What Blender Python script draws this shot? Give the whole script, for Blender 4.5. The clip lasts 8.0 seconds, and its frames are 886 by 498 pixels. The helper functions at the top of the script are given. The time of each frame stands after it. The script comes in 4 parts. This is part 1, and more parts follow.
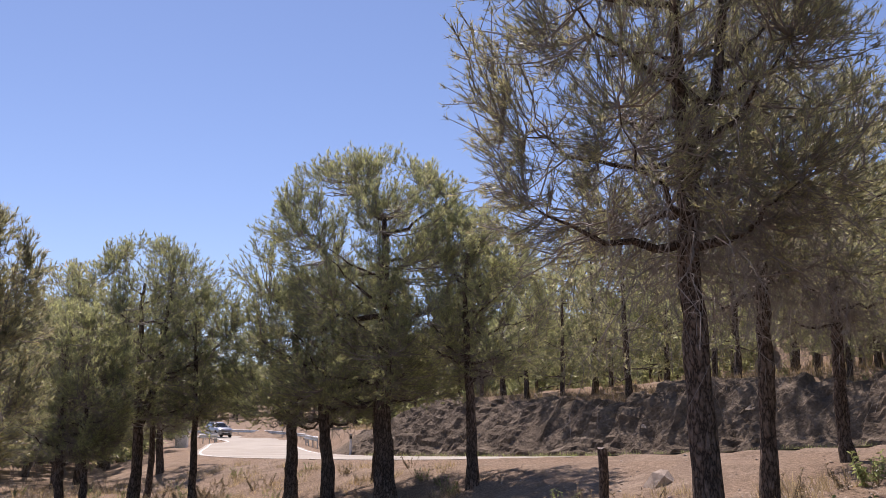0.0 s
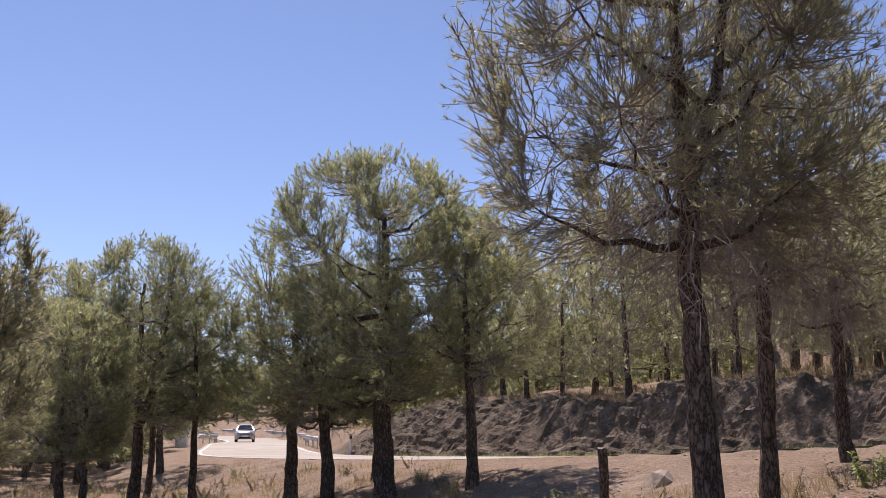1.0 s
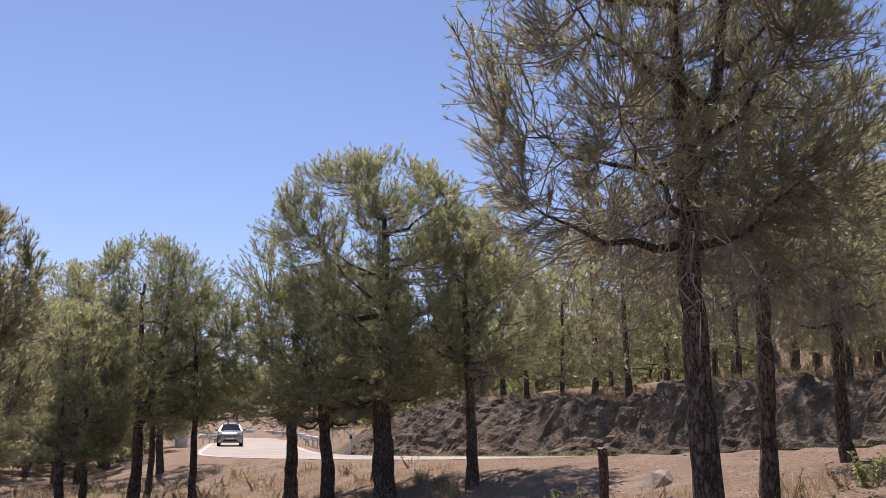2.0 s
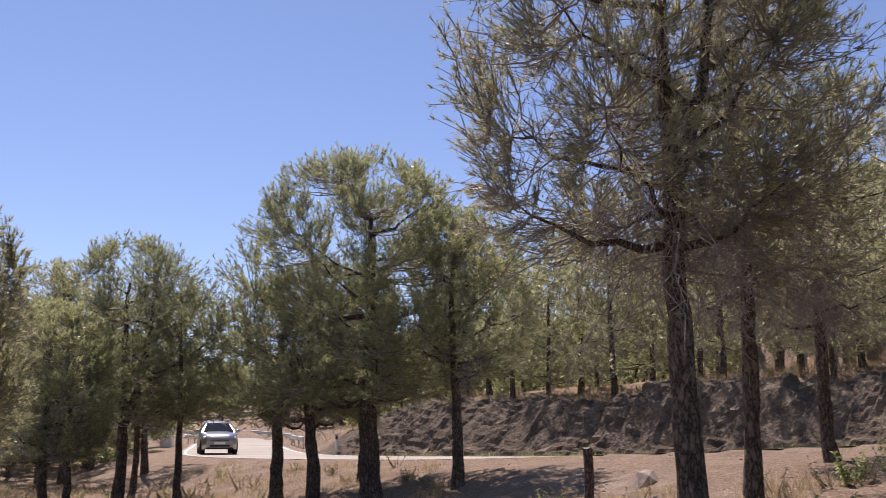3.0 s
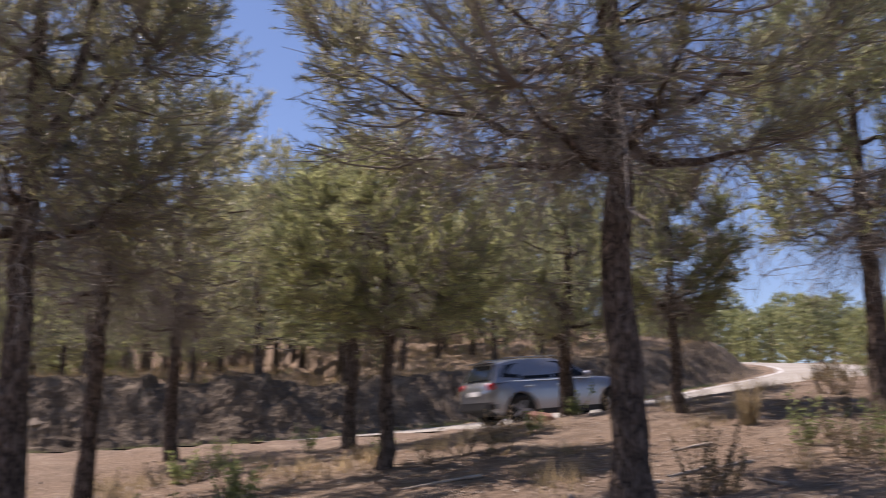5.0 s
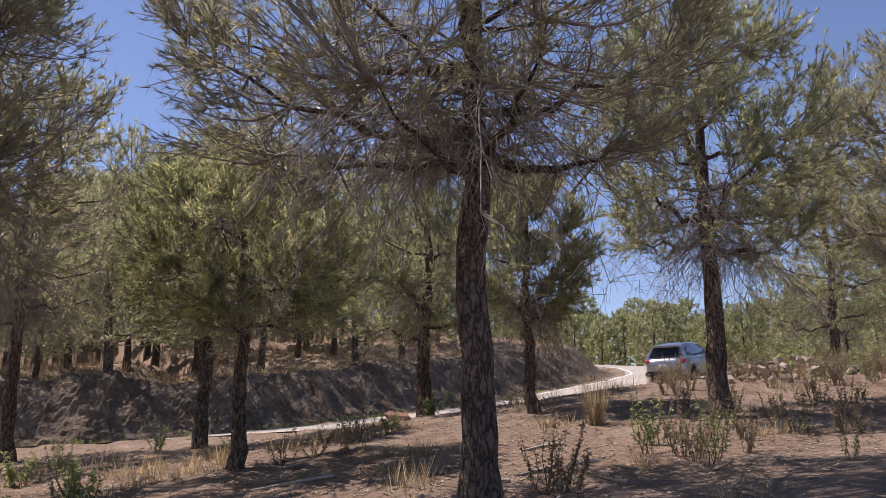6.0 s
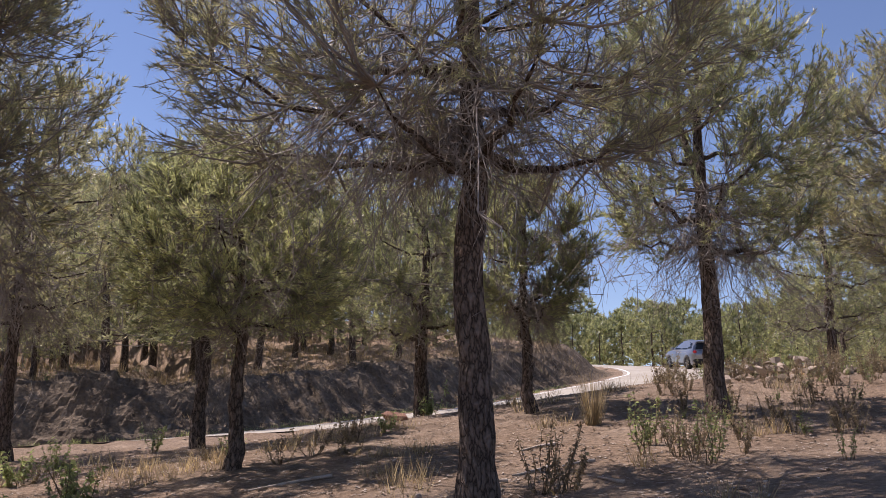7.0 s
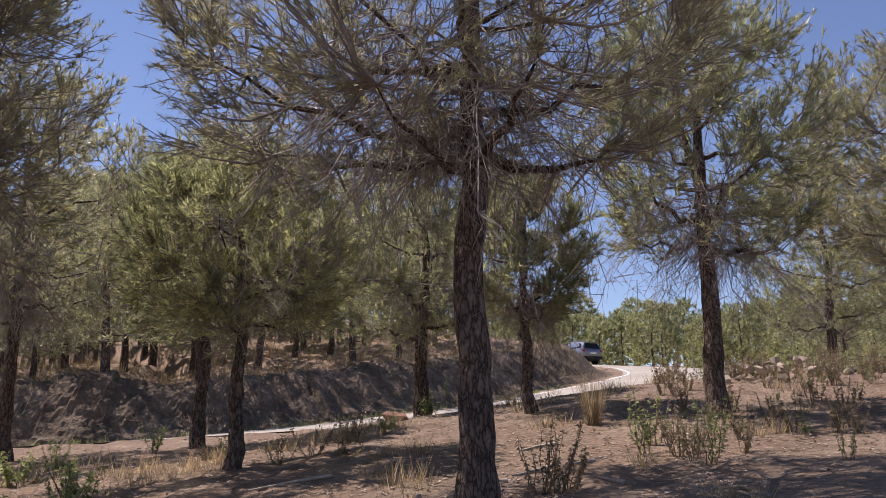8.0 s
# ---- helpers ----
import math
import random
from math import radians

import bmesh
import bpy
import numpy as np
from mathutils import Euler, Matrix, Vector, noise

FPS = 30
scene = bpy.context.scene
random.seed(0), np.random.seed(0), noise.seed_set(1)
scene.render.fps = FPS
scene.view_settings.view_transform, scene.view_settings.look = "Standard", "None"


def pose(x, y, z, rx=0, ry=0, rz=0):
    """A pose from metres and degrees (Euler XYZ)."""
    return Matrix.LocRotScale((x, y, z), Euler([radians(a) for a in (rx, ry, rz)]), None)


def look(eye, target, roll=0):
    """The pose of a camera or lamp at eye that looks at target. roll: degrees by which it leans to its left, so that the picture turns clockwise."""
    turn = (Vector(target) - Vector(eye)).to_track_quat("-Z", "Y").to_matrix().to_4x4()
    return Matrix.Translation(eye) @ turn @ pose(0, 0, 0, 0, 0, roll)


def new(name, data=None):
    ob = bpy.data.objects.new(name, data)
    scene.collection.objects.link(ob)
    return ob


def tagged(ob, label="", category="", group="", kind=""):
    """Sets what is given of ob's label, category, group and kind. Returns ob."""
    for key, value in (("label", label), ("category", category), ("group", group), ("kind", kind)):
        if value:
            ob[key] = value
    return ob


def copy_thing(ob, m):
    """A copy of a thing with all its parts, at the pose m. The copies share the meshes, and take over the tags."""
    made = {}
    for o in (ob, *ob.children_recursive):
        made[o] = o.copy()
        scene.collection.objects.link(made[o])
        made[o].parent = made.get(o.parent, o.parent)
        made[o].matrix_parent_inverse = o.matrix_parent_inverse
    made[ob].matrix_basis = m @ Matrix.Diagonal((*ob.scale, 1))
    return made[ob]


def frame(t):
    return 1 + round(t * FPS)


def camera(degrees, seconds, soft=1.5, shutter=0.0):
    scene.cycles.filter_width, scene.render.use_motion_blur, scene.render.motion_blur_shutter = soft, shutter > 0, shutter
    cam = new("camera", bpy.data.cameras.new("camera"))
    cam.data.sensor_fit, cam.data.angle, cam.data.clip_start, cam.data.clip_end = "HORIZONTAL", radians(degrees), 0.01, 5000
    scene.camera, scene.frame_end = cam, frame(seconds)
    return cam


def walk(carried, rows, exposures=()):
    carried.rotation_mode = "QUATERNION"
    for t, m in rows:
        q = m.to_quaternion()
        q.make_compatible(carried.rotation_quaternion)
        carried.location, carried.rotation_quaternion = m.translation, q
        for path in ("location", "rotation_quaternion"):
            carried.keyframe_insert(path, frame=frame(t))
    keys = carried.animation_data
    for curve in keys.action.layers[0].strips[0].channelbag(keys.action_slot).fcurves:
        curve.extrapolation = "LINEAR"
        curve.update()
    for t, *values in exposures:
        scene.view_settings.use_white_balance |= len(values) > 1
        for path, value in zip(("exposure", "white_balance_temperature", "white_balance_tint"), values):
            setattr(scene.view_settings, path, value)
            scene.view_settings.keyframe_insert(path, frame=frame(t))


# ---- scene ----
cam = camera(50.8, 8.0, soft=0.75, shutter=0.5)
EYE, TILT, ARM = 1.6, 11.3, 0.5
TURNS = [(0.0, 0.0), (1.5, 0.0), (2.6, 0.0), (3.0, 0.83), (3.5, 4.41), (4.0, 13.66), (4.5, 26.2), (5.0, 37.8), (5.2, 40.9),
         (5.6, 45.0), (6.0, 46.2), (6.5, 46.3), (7.0, 46.35), (8.0, 46.35)]
walk(cam, [(t, pose(ARM * math.sin(radians(a)), ARM * (math.cos(radians(a)) - 1), EYE, 90 + TILT, 0, -a)) for t, a in TURNS],
     exposures=[(0.0, 0.38, 6650, 28), (8.0, 0.38, 6650, 28)])

# ---- world and sun ----
SUN_AZ, SUN_EL = -20.0, 58.0
world = bpy.data.worlds.new("sky")
scene.world = world
world.use_nodes = True
wn = world.node_tree.nodes
sky = wn.new("ShaderNodeTexSky")
sky.sky_type = "NISHITA"
sky.sun_disc = False
sky.sun_elevation, sky.sun_rotation = radians(SUN_EL), radians(SUN_AZ)
sky.air_density, sky.dust_density, sky.ozone_density = 0.9, 0.1, 4.0
wn["Background"].inputs[1].default_value = 0.102
world.node_tree.links.new(sky.outputs[0], wn["Background"].inputs[0])
sun = new("sun", bpy.data.lights.new("sun", "SUN"))
sun.data.energy, sun.data.angle, sun.data.color = 4.9, radians(0.53), (1.0, 0.95, 0.86)
sun.matrix_world = look((0, 0, 50), (-50 * math.sin(radians(SUN_AZ)) / math.tan(radians(SUN_EL)),
                                     -50 * math.cos(radians(SUN_AZ)) / math.tan(radians(SUN_EL)), 0))


# ---- materials ----
def material(name, rough=0.9, metal=0.0, spec=0.3):
    m = bpy.data.materials.new(name)
    m.use_nodes = True
    b = m.node_tree.nodes["Principled BSDF"]
    b.inputs["Roughness"].default_value = rough
    b.inputs["Metallic"].default_value = metal
    b.inputs["Specular IOR Level"].default_value = spec
    return m, m.node_tree.nodes, m.node_tree.links, b


def noise_node(nodes, links, scale, detail=6, rough=0.6, coord=None, stretch=None):
    if coord is None:
        coord = nodes.new("ShaderNodeTexCoord").outputs["Object"]
    if stretch:
        mp = nodes.new("ShaderNodeMapping")
        mp.inputs["Scale"].default_value = stretch
        links.new(coord, mp.inputs["Vector"])
        coord = mp.outputs[0]
    n = nodes.new("ShaderNodeTexNoise")
    n.inputs["Scale"].default_value, n.inputs["Detail"].default_value, n.inputs["Roughness"].default_value = scale, detail, rough
    links.new(coord, n.inputs["Vector"])
    return n.outputs["Fac"]


def ramp(nodes, links, fac, stops):
    r = nodes.new("ShaderNodeValToRGB")
    e = r.color_ramp.elements
    while len(e) < len(stops):
        e.new(0.5)
    for k, (p, c) in zip(e, stops):
        k.position, k.color = p, (*c, 1)
    links.new(fac, r.inputs[0])
    return r.outputs[0]


def mix(nodes, links, fac, a, b, mode="MIX"):
    m = nodes.new("ShaderNodeMix")
    m.data_type, m.blend_type = "RGBA", mode
    for sock, v in ((m.inputs[0], fac), (m.inputs[6], a), (m.inputs[7], b)):
        if isinstance(v, (int, float)):
            sock.default_value = v
        elif isinstance(v, tuple):
            sock.default_value = (*v, 1)
        else:
            links.new(v, sock)
    return m.outputs[2]


def bump(nodes, links, b, height, strength=0.5, distance=0.02):
    n = nodes.new("ShaderNodeBump")
    n.inputs["Strength"].default_value, n.inputs["Distance"].default_value = strength, distance
    links.new(height, n.inputs["Height"])
    links.new(n.outputs[0], b.inputs["Normal"])


def noisy(name, stops, scale=3.0, fine=40.0, rough=0.9, strength=0.5, distance=0.02, metal=0.0, spec=0.3, stretch=None, dirt=0.5):
    m, n, l, b = material(name, rough, metal, spec)
    big = noise_node(n, l, scale, stretch=stretch)
    small = noise_node(n, l, fine, stretch=stretch)
    c = ramp(n, l, big, stops)
    g = ramp(n, l, small, [(0.3, (0.45, 0.45, 0.45)), (0.7, (1.2, 1.2, 1.2))])
    l.new(mix(n, l, dirt, c, g, "MULTIPLY"), b.inputs["Base Color"])
    bump(n, l, b, small, strength, distance)
    return m


def needle_material(name, dark, light, dry):
    m, n, l, b = material(name, 0.36, 0, 0.7)
    rnd = n.new("ShaderNodeNewGeometry").outputs["Random Per Island"]
    c = ramp(n, l, rnd, [(0.0, dark), (0.55, light), (0.93, light), (1.0, dry)])
    big = noise_node(n, l, 0.7, 2)
    tuft = noise_node(n, l, 5.5, 2)
    c = mix(n, l, 0.6, c, ramp(n, l, big, [(0.3, (0.6, 0.65, 0.6)), (0.7, (1.25, 1.2, 1.0))]), "MULTIPLY")
    c = mix(n, l, 0.9, c, ramp(n, l, tuft, [(0.36, (0.62, 0.64, 0.68)), (0.62, (1.45, 1.43, 1.32))]), "MULTIPLY")
    l.new(c, b.inputs["Base Color"])
    t = n.new("ShaderNodeBsdfTranslucent")
    l.new(mix(n, l, 1.0, c, (1.35, 1.35, 1.35), "MULTIPLY"), t.inputs[0])
    s = n.new("ShaderNodeMixShader")
    s.inputs[0].default_value = 0.55
    l.new(b.outputs[0], s.inputs[1])
    l.new(t.outputs[0], s.inputs[2])
    l.new(s.outputs[0], n["Material Output"].inputs[0])
    return m


NEEDLE = needle_material("needle_green", (0.19, 0.21, 0.11), (0.335, 0.355, 0.19), (0.40, 0.34, 0.25))
NEEDLE_LIGHT = needle_material("needle_light_green", (0.215, 0.235, 0.12), (0.375, 0.395, 0.215), (0.42, 0.36, 0.25))
NEEDLE_DRY = needle_material("needle_olive", (0.20, 0.20, 0.12), (0.345, 0.34, 0.20), (0.44, 0.35, 0.27))
LEAF = needle_material("shrub_leaf", (0.14, 0.17, 0.07), (0.28, 0.32, 0.14), (0.32, 0.28, 0.17))
STRAW = needle_material("dry_grass", (0.22, 0.165, 0.105), (0.36, 0.285, 0.18), (0.20, 0.135, 0.08))
WEED = needle_material("dry_weed", (0.14, 0.105, 0.075), (0.28, 0.22, 0.15), (0.24, 0.24, 0.12))
TWIG = noisy("grey_twig_bark", [(0.3, (0.19, 0.165, 0.14)), (0.7, (0.36, 0.32, 0.275))], 4, 60, 0.7)


def bark_material():
    m, n, l, b = material("pine_bark", 0.95, 0, 0.15)
    co = n.new("ShaderNodeTexCoord").outputs["Object"]
    warp = n.new("ShaderNodeMapping")
    warp.inputs["Scale"].default_value = (9, 9, 3.2)
    l.new(co, warp.inputs[0])
    v = n.new("ShaderNodeTexVoronoi")
    v.feature = "DISTANCE_TO_EDGE"
    v.inputs["Scale"].default_value = 1.6
    wob = n.new("ShaderNodeTexNoise")
    wob.inputs["Scale"].default_value = 2.5
    l.new(warp.outputs[0], wob.inputs["Vector"])
    add = n.new("ShaderNodeVectorMath")
    add.operation = "MULTIPLY_ADD"
    l.new(wob.outputs["Color"], add.inputs[0])
    add.inputs[1].default_value = (1.1, 1.1, 1.1)
    l.new(warp.outputs[0], add.inputs[2])
    l.new(add.outputs[0], v.inputs["Vector"])
    plates = ramp(n, l, v.outputs["Distance"], [(0.0, (0.038, 0.032, 0.027)), (0.12, (0.145, 0.12, 0.098)), (0.4, (0.25, 0.213, 0.182))])
    fine = noise_node(n, l, 30, 8)
    tone = ramp(n, l, noise_node(n, l, 1.7, 3), [(0.3, (0.75, 0.7, 0.68)), (0.7, (1.15, 1.05, 0.98))])
    c = mix(n, l, 0.6, plates, ramp(n, l, fine, [(0.3, (0.5, 0.5, 0.5)), (0.7, (1.25, 1.25, 1.25))]), "MULTIPLY")
    l.new(mix(n, l, 1.0, c, tone, "MULTIPLY"), b.inputs["Base Color"])
    h = n.new("ShaderNodeMath")
    h.operation = "MULTIPLY_ADD"
    l.new(fine, h.inputs[0])
    h.inputs[1].default_value = 0.25
    l.new(v.outputs["Distance"], h.inputs[2])
    bump(n, l, b, h.outputs[0], 1.0, 0.05)
    return m


BARK = bark_material()


def soil_material():
    m, n, l, b = material("dry_soil", 0.98, 0, 0.1)
    pos = n.new("ShaderNodeNewGeometry").outputs["Position"]
    big = noise_node(n, l, 0.22, 5, coord=pos)
    mid = noise_node(n, l, 1.6, 6, coord=pos)
    fine = noise_node(n, l, 14, 8, 0.75, coord=pos)
    soil = ramp(n, l, mid, [(0.3, (0.19, 0.143, 0.104)), (0.55, (0.305, 0.234, 0.172)), (0.75, (0.44, 0.355, 0.265))])
    litter = ramp(n, l, fine, [(0.3, (0.13, 0.094, 0.066)), (0.65, (0.39, 0.283, 0.195))])
    c = mix(n, l, ramp(n, l, big, [(0.35, (0, 0, 0)), (0.65, (1, 1, 1))]), soil, litter)
    c = mix(n, l, 0.65, c, ramp(n, l, fine, [(0.28, (0.4, 0.4, 0.4)), (0.7, (1.25, 1.25, 1.25))]), "MULTIPLY")
    l.new(c, b.inputs["Base Color"])
    bump(n, l, b, fine, 0.9, 0.06)
    return m


SOIL = soil_material()
CUT = noisy("cut_schist", [(0.3, (0.095, 0.075, 0.056)), (0.55, (0.175, 0.14, 0.103)), (0.75, (0.29, 0.235, 0.175))], 1.6, 9, 0.95, 1.0, 0.12, spec=0.1, dirt=0.7)
ROAD = noisy("pale_road_surface", [(0.35, (0.34, 0.31, 0.255)), (0.65, (0.44, 0.41, 0.345))], 0.5, 25, 0.9, 0.3, 0.01, dirt=0.25)
PAINT = noisy("road_paint", [(0.3, (0.70, 0.70, 0.66)), (0.7, (0.82, 0.82, 0.80))], 2, 30, 0.7, 0.2, 0.005, dirt=0.2)
ROCK = noisy("schist_rock", [(0.3, (0.16, 0.128, 0.095)), (0.7, (0.33, 0.27, 0.20))], 2.5, 14, 0.9, 0.8, 0.03)
ROCK_PALE = noisy("pale_stone", [(0.3, (0.34, 0.27, 0.21)), (0.7, (0.52, 0.44, 0.36))], 3, 18, 0.9, 0.7, 0.02)
STEEL = noisy("galvanised_steel", [(0.3, (0.45, 0.46, 0.46)), (0.7, (0.6, 0.61, 0.6))], 2, 30, 0.45, 0.1, 0.003, metal=0.7, dirt=0.3)

# ---- the lie of the land ----
# road centre line: x, y, z
LINE = np.array([(-64, 133, 2.1), (-48, 128, 1.9), (-35, 119.5, 1.7), (-24.5, 107.5, 1.45), (-19.6, 98, 1.15), (-17.0, 89, 1.0), (-15.3, 76, 0.94), (-13.0, 65, 0.8),
                 (-10.6, 54, 0.70), (-8.2, 45.8, 0.68), (-4.0, 38.4, 0.74), (3.3, 29.9, 0.93), (10.4, 22.6, 1.36), (18.0, 18.9, 1.96), (26, 19.3, 2.62),
                 (33, 20.6, 3.5), (39.2, 21.8, 4.3), (43.0, 23.4, 4.67), (46.7, 26.2, 5.15), (48.9, 28.6, 5.45), (52.7, 34.4, 6.1), (54.6, 39, 6.55), (56.5, 46, 7.0),
                 (58, 60, 7.8), (57, 85, 9.2), (52, 115, 10.5)])
HALF = 3.3


def spline(pts, per=30):
    p = np.vstack([2 * pts[0] - pts[1], pts, 2 * pts[-1] - pts[-2]])
    out = []
    for i in range(1, len(p) - 2):
        t = np.linspace(0, 1, per, endpoint=False)[:, None]
        a, b, c, d = p[i - 1], p[i], p[i + 1], p[i + 2]
        out.append(0.5 * (2 * b + (c - a) * t + (2 * a - 5 * b + 4 * c - d) * t ** 2 + (3 * b - a - 3 * c + d) * t ** 3))
    return np.vstack(out + [pts[-1:]])


WAY = spline(LINE)
WAY_S = np.concatenate([[0], np.cumsum(np.linalg.norm(np.diff(WAY[:, :2], axis=0), axis=1))])
TAN = np.gradient(WAY[:, :2], axis=0)
TAN /= np.linalg.norm(TAN, axis=1)[:, None]


def way_at(s):
    return np.array([np.interp(s, WAY_S, WAY[:, k]) for k in range(3)]), np.array([np.interp(s, WAY_S, TAN[:, k]) for k in range(2)])


def beside(s, off):
    p, t = way_at(s)
    t = t / np.hypot(*t)
    return p[0] - t[1] * off, p[1] + t[0] * off, p[2]


def s_near(x, y):
    return WAY_S[np.argmin((WAY[:, 0] - x) ** 2 + (WAY[:, 1] - y) ** 2)]


def smooth(a, b, x):
    t = np.clip((x - a) / (b - a), 0, 1)
    return t * t * (3 - 2 * t)


RNG = np.random.default_rng(7)
WAVES = [(RNG.uniform(0, 6.28), RNG.uniform(0, 6.28), 0.12 * 1.6 ** k) for k in range(11)]


def rough_noise(x, y, lo=0, hi=11):
    out = 0
    for a, ph, f in WAVES[lo:hi]:
        out = out + np.sin((x * np.cos(a) + y * np.sin(a)) * f * 6.28 + ph + 1.3 * np.sin((y * np.cos(a) - x * np.sin(a)) * f * 4 + ph * 2)) / (f * 6) ** 0.8
    return out


BANK = [(15, 1.4), (70, 1.3), (85, 1.2), (s_near(-11, 56), 1.0), (s_near(-7.4, 44), 1.7), (s_near(-5.0, 40), 2.1), (s_near(3, 30), 2.3), (s_near(10, 23), 1.75), (s_near(20, 18.8), 1.45),
        (s_near(30, 20), 1.55), (s_near(36, 21.3), 1.5), (s_near(42, 23.8), 1.4), (s_near(50, 33), 1.1), (s_near(54, 75), 0.3)]


def height(x, y):
    x, y = np.asarray(x, float), np.asarray(y, float)
    shape = x.shape
    x, y = x.ravel(), y.ravel()
    way, ws, tan = WAY[::4], WAY_S[::4], TAN[::4]
    idx = np.empty(len(x), int)
    for k in range(0, len(x), 20000):
        idx[k:k + 20000] = np.argmin((x[k:k + 20000, None] - way[:, 0]) ** 2 + (y[k:k + 20000, None] - way[:, 1]) ** 2, axis=1)
    dx, dy = x - way[idx, 0], y - way[idx, 1]
    s = np.hypot(dx, dy) * np.sign(tan[idx, 0] * dy - tan[idx, 1] * dx)
    zr = way[idx, 2]
    bank = np.interp(ws[idx], [b[0] for b in BANK], [b[1] for b in BANK])
    n1, n2 = rough_noise(x, y, 0, 4), rough_noise(x, y, 4, 11)
    # the side of the camera
    g = np.where(x > 0, 3.2 * np.tanh(0.155 * x / 3.2), 0.01 * x) + 0.011 * np.clip(y, -20, 40) * smooth(-3, 6, x) - 0.1 * smooth(2, -4, x)
    g = g - 0.13 * np.exp(-((x - 7) ** 2 + (y - 17) ** 2) / 24)
    g = g + 0.17 * np.exp(-((x - 14) ** 2 + (y - 11) ** 2) / 14)
    g = g + 0.45 * np.exp(-((x - 19) ** 2 + (y - 8) ** 2) / 24)
    g = g + 0.05 * n1 * 0.4 + 0.02 * n2
    far_in = smooth(60, 100, np.hypot(x, y))
    g = g * (1 - far_in) + zr * far_in
    t = -s
    lip = zr - 0.012 - 0.15 * smooth(HALF + 0.3, HALF + 1.6, t)
    near = lip + (g - lip + 0.05 * far_in * np.clip(t - 5, 0, 60)) * smooth(HALF + 2.0, HALF + 6.0, t) + 0.012 * n2 * smooth(HALF, HALF + 1, t)
    # the far side: gutter, cut bank, wooded slope
    u = s - HALF
    bank = bank * (0.82 + 0.4 * lattice_noise(ws[idx] * 0.33, ws[idx] * 0.05))
    u = u - 0.5 * lattice_noise(ws[idx] * 0.45 + 40, ws[idx] * 0.08) * smooth(0.9, 1.3, u) * np.clip(bank, 0, 1)
    top = zr + bank + 0.09 * np.clip(u - 3, 0, 28) + 0.055 * np.clip(u - 31, 0, 150)
    far = zr - 0.1 * smooth(0.2, 0.7, u) + (top - zr + 0.1) * smooth(0.7, np.interp(ws[idx], [s_near(4, 29), s_near(10, 23)], [3.2, 2.8]), u) ** 0.8
    far = far + n2 * (0.02 + 0.10 * smooth(0.8, 1.6, u) * smooth(5, 3, u) * np.clip(bank, 0, 1)) + 0.05 * n1 * smooth(4, 12, u)
    z = np.where(s < 0, near, far)
    z = np.where(np.abs(s) < HALF - 0.25, zr - 0.06, z)
    z = np.where(np.hypot(x, y) > 400, 14.0 + 0 * z, z)
    return z.reshape(shape)


def ground_z(x, y):
    return float(height(np.array([x]), np.array([y]))[0])


def mesh_object(name, verts, faces, mat, parent=None, smooth_faces=True, label=""):
    """faces: one array of triangles or quads, or a list of such arrays."""
    me = bpy.data.meshes.new(name)
    verts = np.asarray(verts, np.float32).reshape(-1, 3)
    groups = [np.asarray(f) for f in (faces if isinstance(faces, list) and len(faces) and isinstance(faces[0], np.ndarray) else [faces])]
    loops = np.concatenate([g.ravel() for g in groups]).astype(np.int32)
    sizes = np.concatenate([np.full(len(g), g.shape[1]) for g in groups])
    me.vertices.add(len(verts))
    me.vertices.foreach_set("co", verts.ravel())
    me.loops.add(len(loops))
    me.loops.foreach_set("vertex_index", loops)
    me.polygons.add(len(sizes))
    me.polygons.foreach_set("loop_start", np.concatenate([[0], np.cumsum(sizes)[:-1]]).astype(np.int32))
    me.polygons.foreach_set("use_smooth", np.full(len(sizes), smooth_faces))
    me.update(calc_edges=True)
    for m in (mat if isinstance(mat, (list, tuple)) else [mat]):
        me.materials.append(m)
    ob = new(name, me)
    ob.parent = parent
    if label:
        ob["label"] = label
    return ob


def axis(lo, hi, step, reach):
    core = list(np.arange(lo, hi, step))
    out, d = [], step
    a = lo
    while a > -reach:
        d *= 1.25
        a -= d
        out.append(a)
    out = out[::-1] + core
    d, a = step, core[-1]
    while a < reach:
        d *= 1.25
        a += d
        out.append(a)
    return np.array(out)


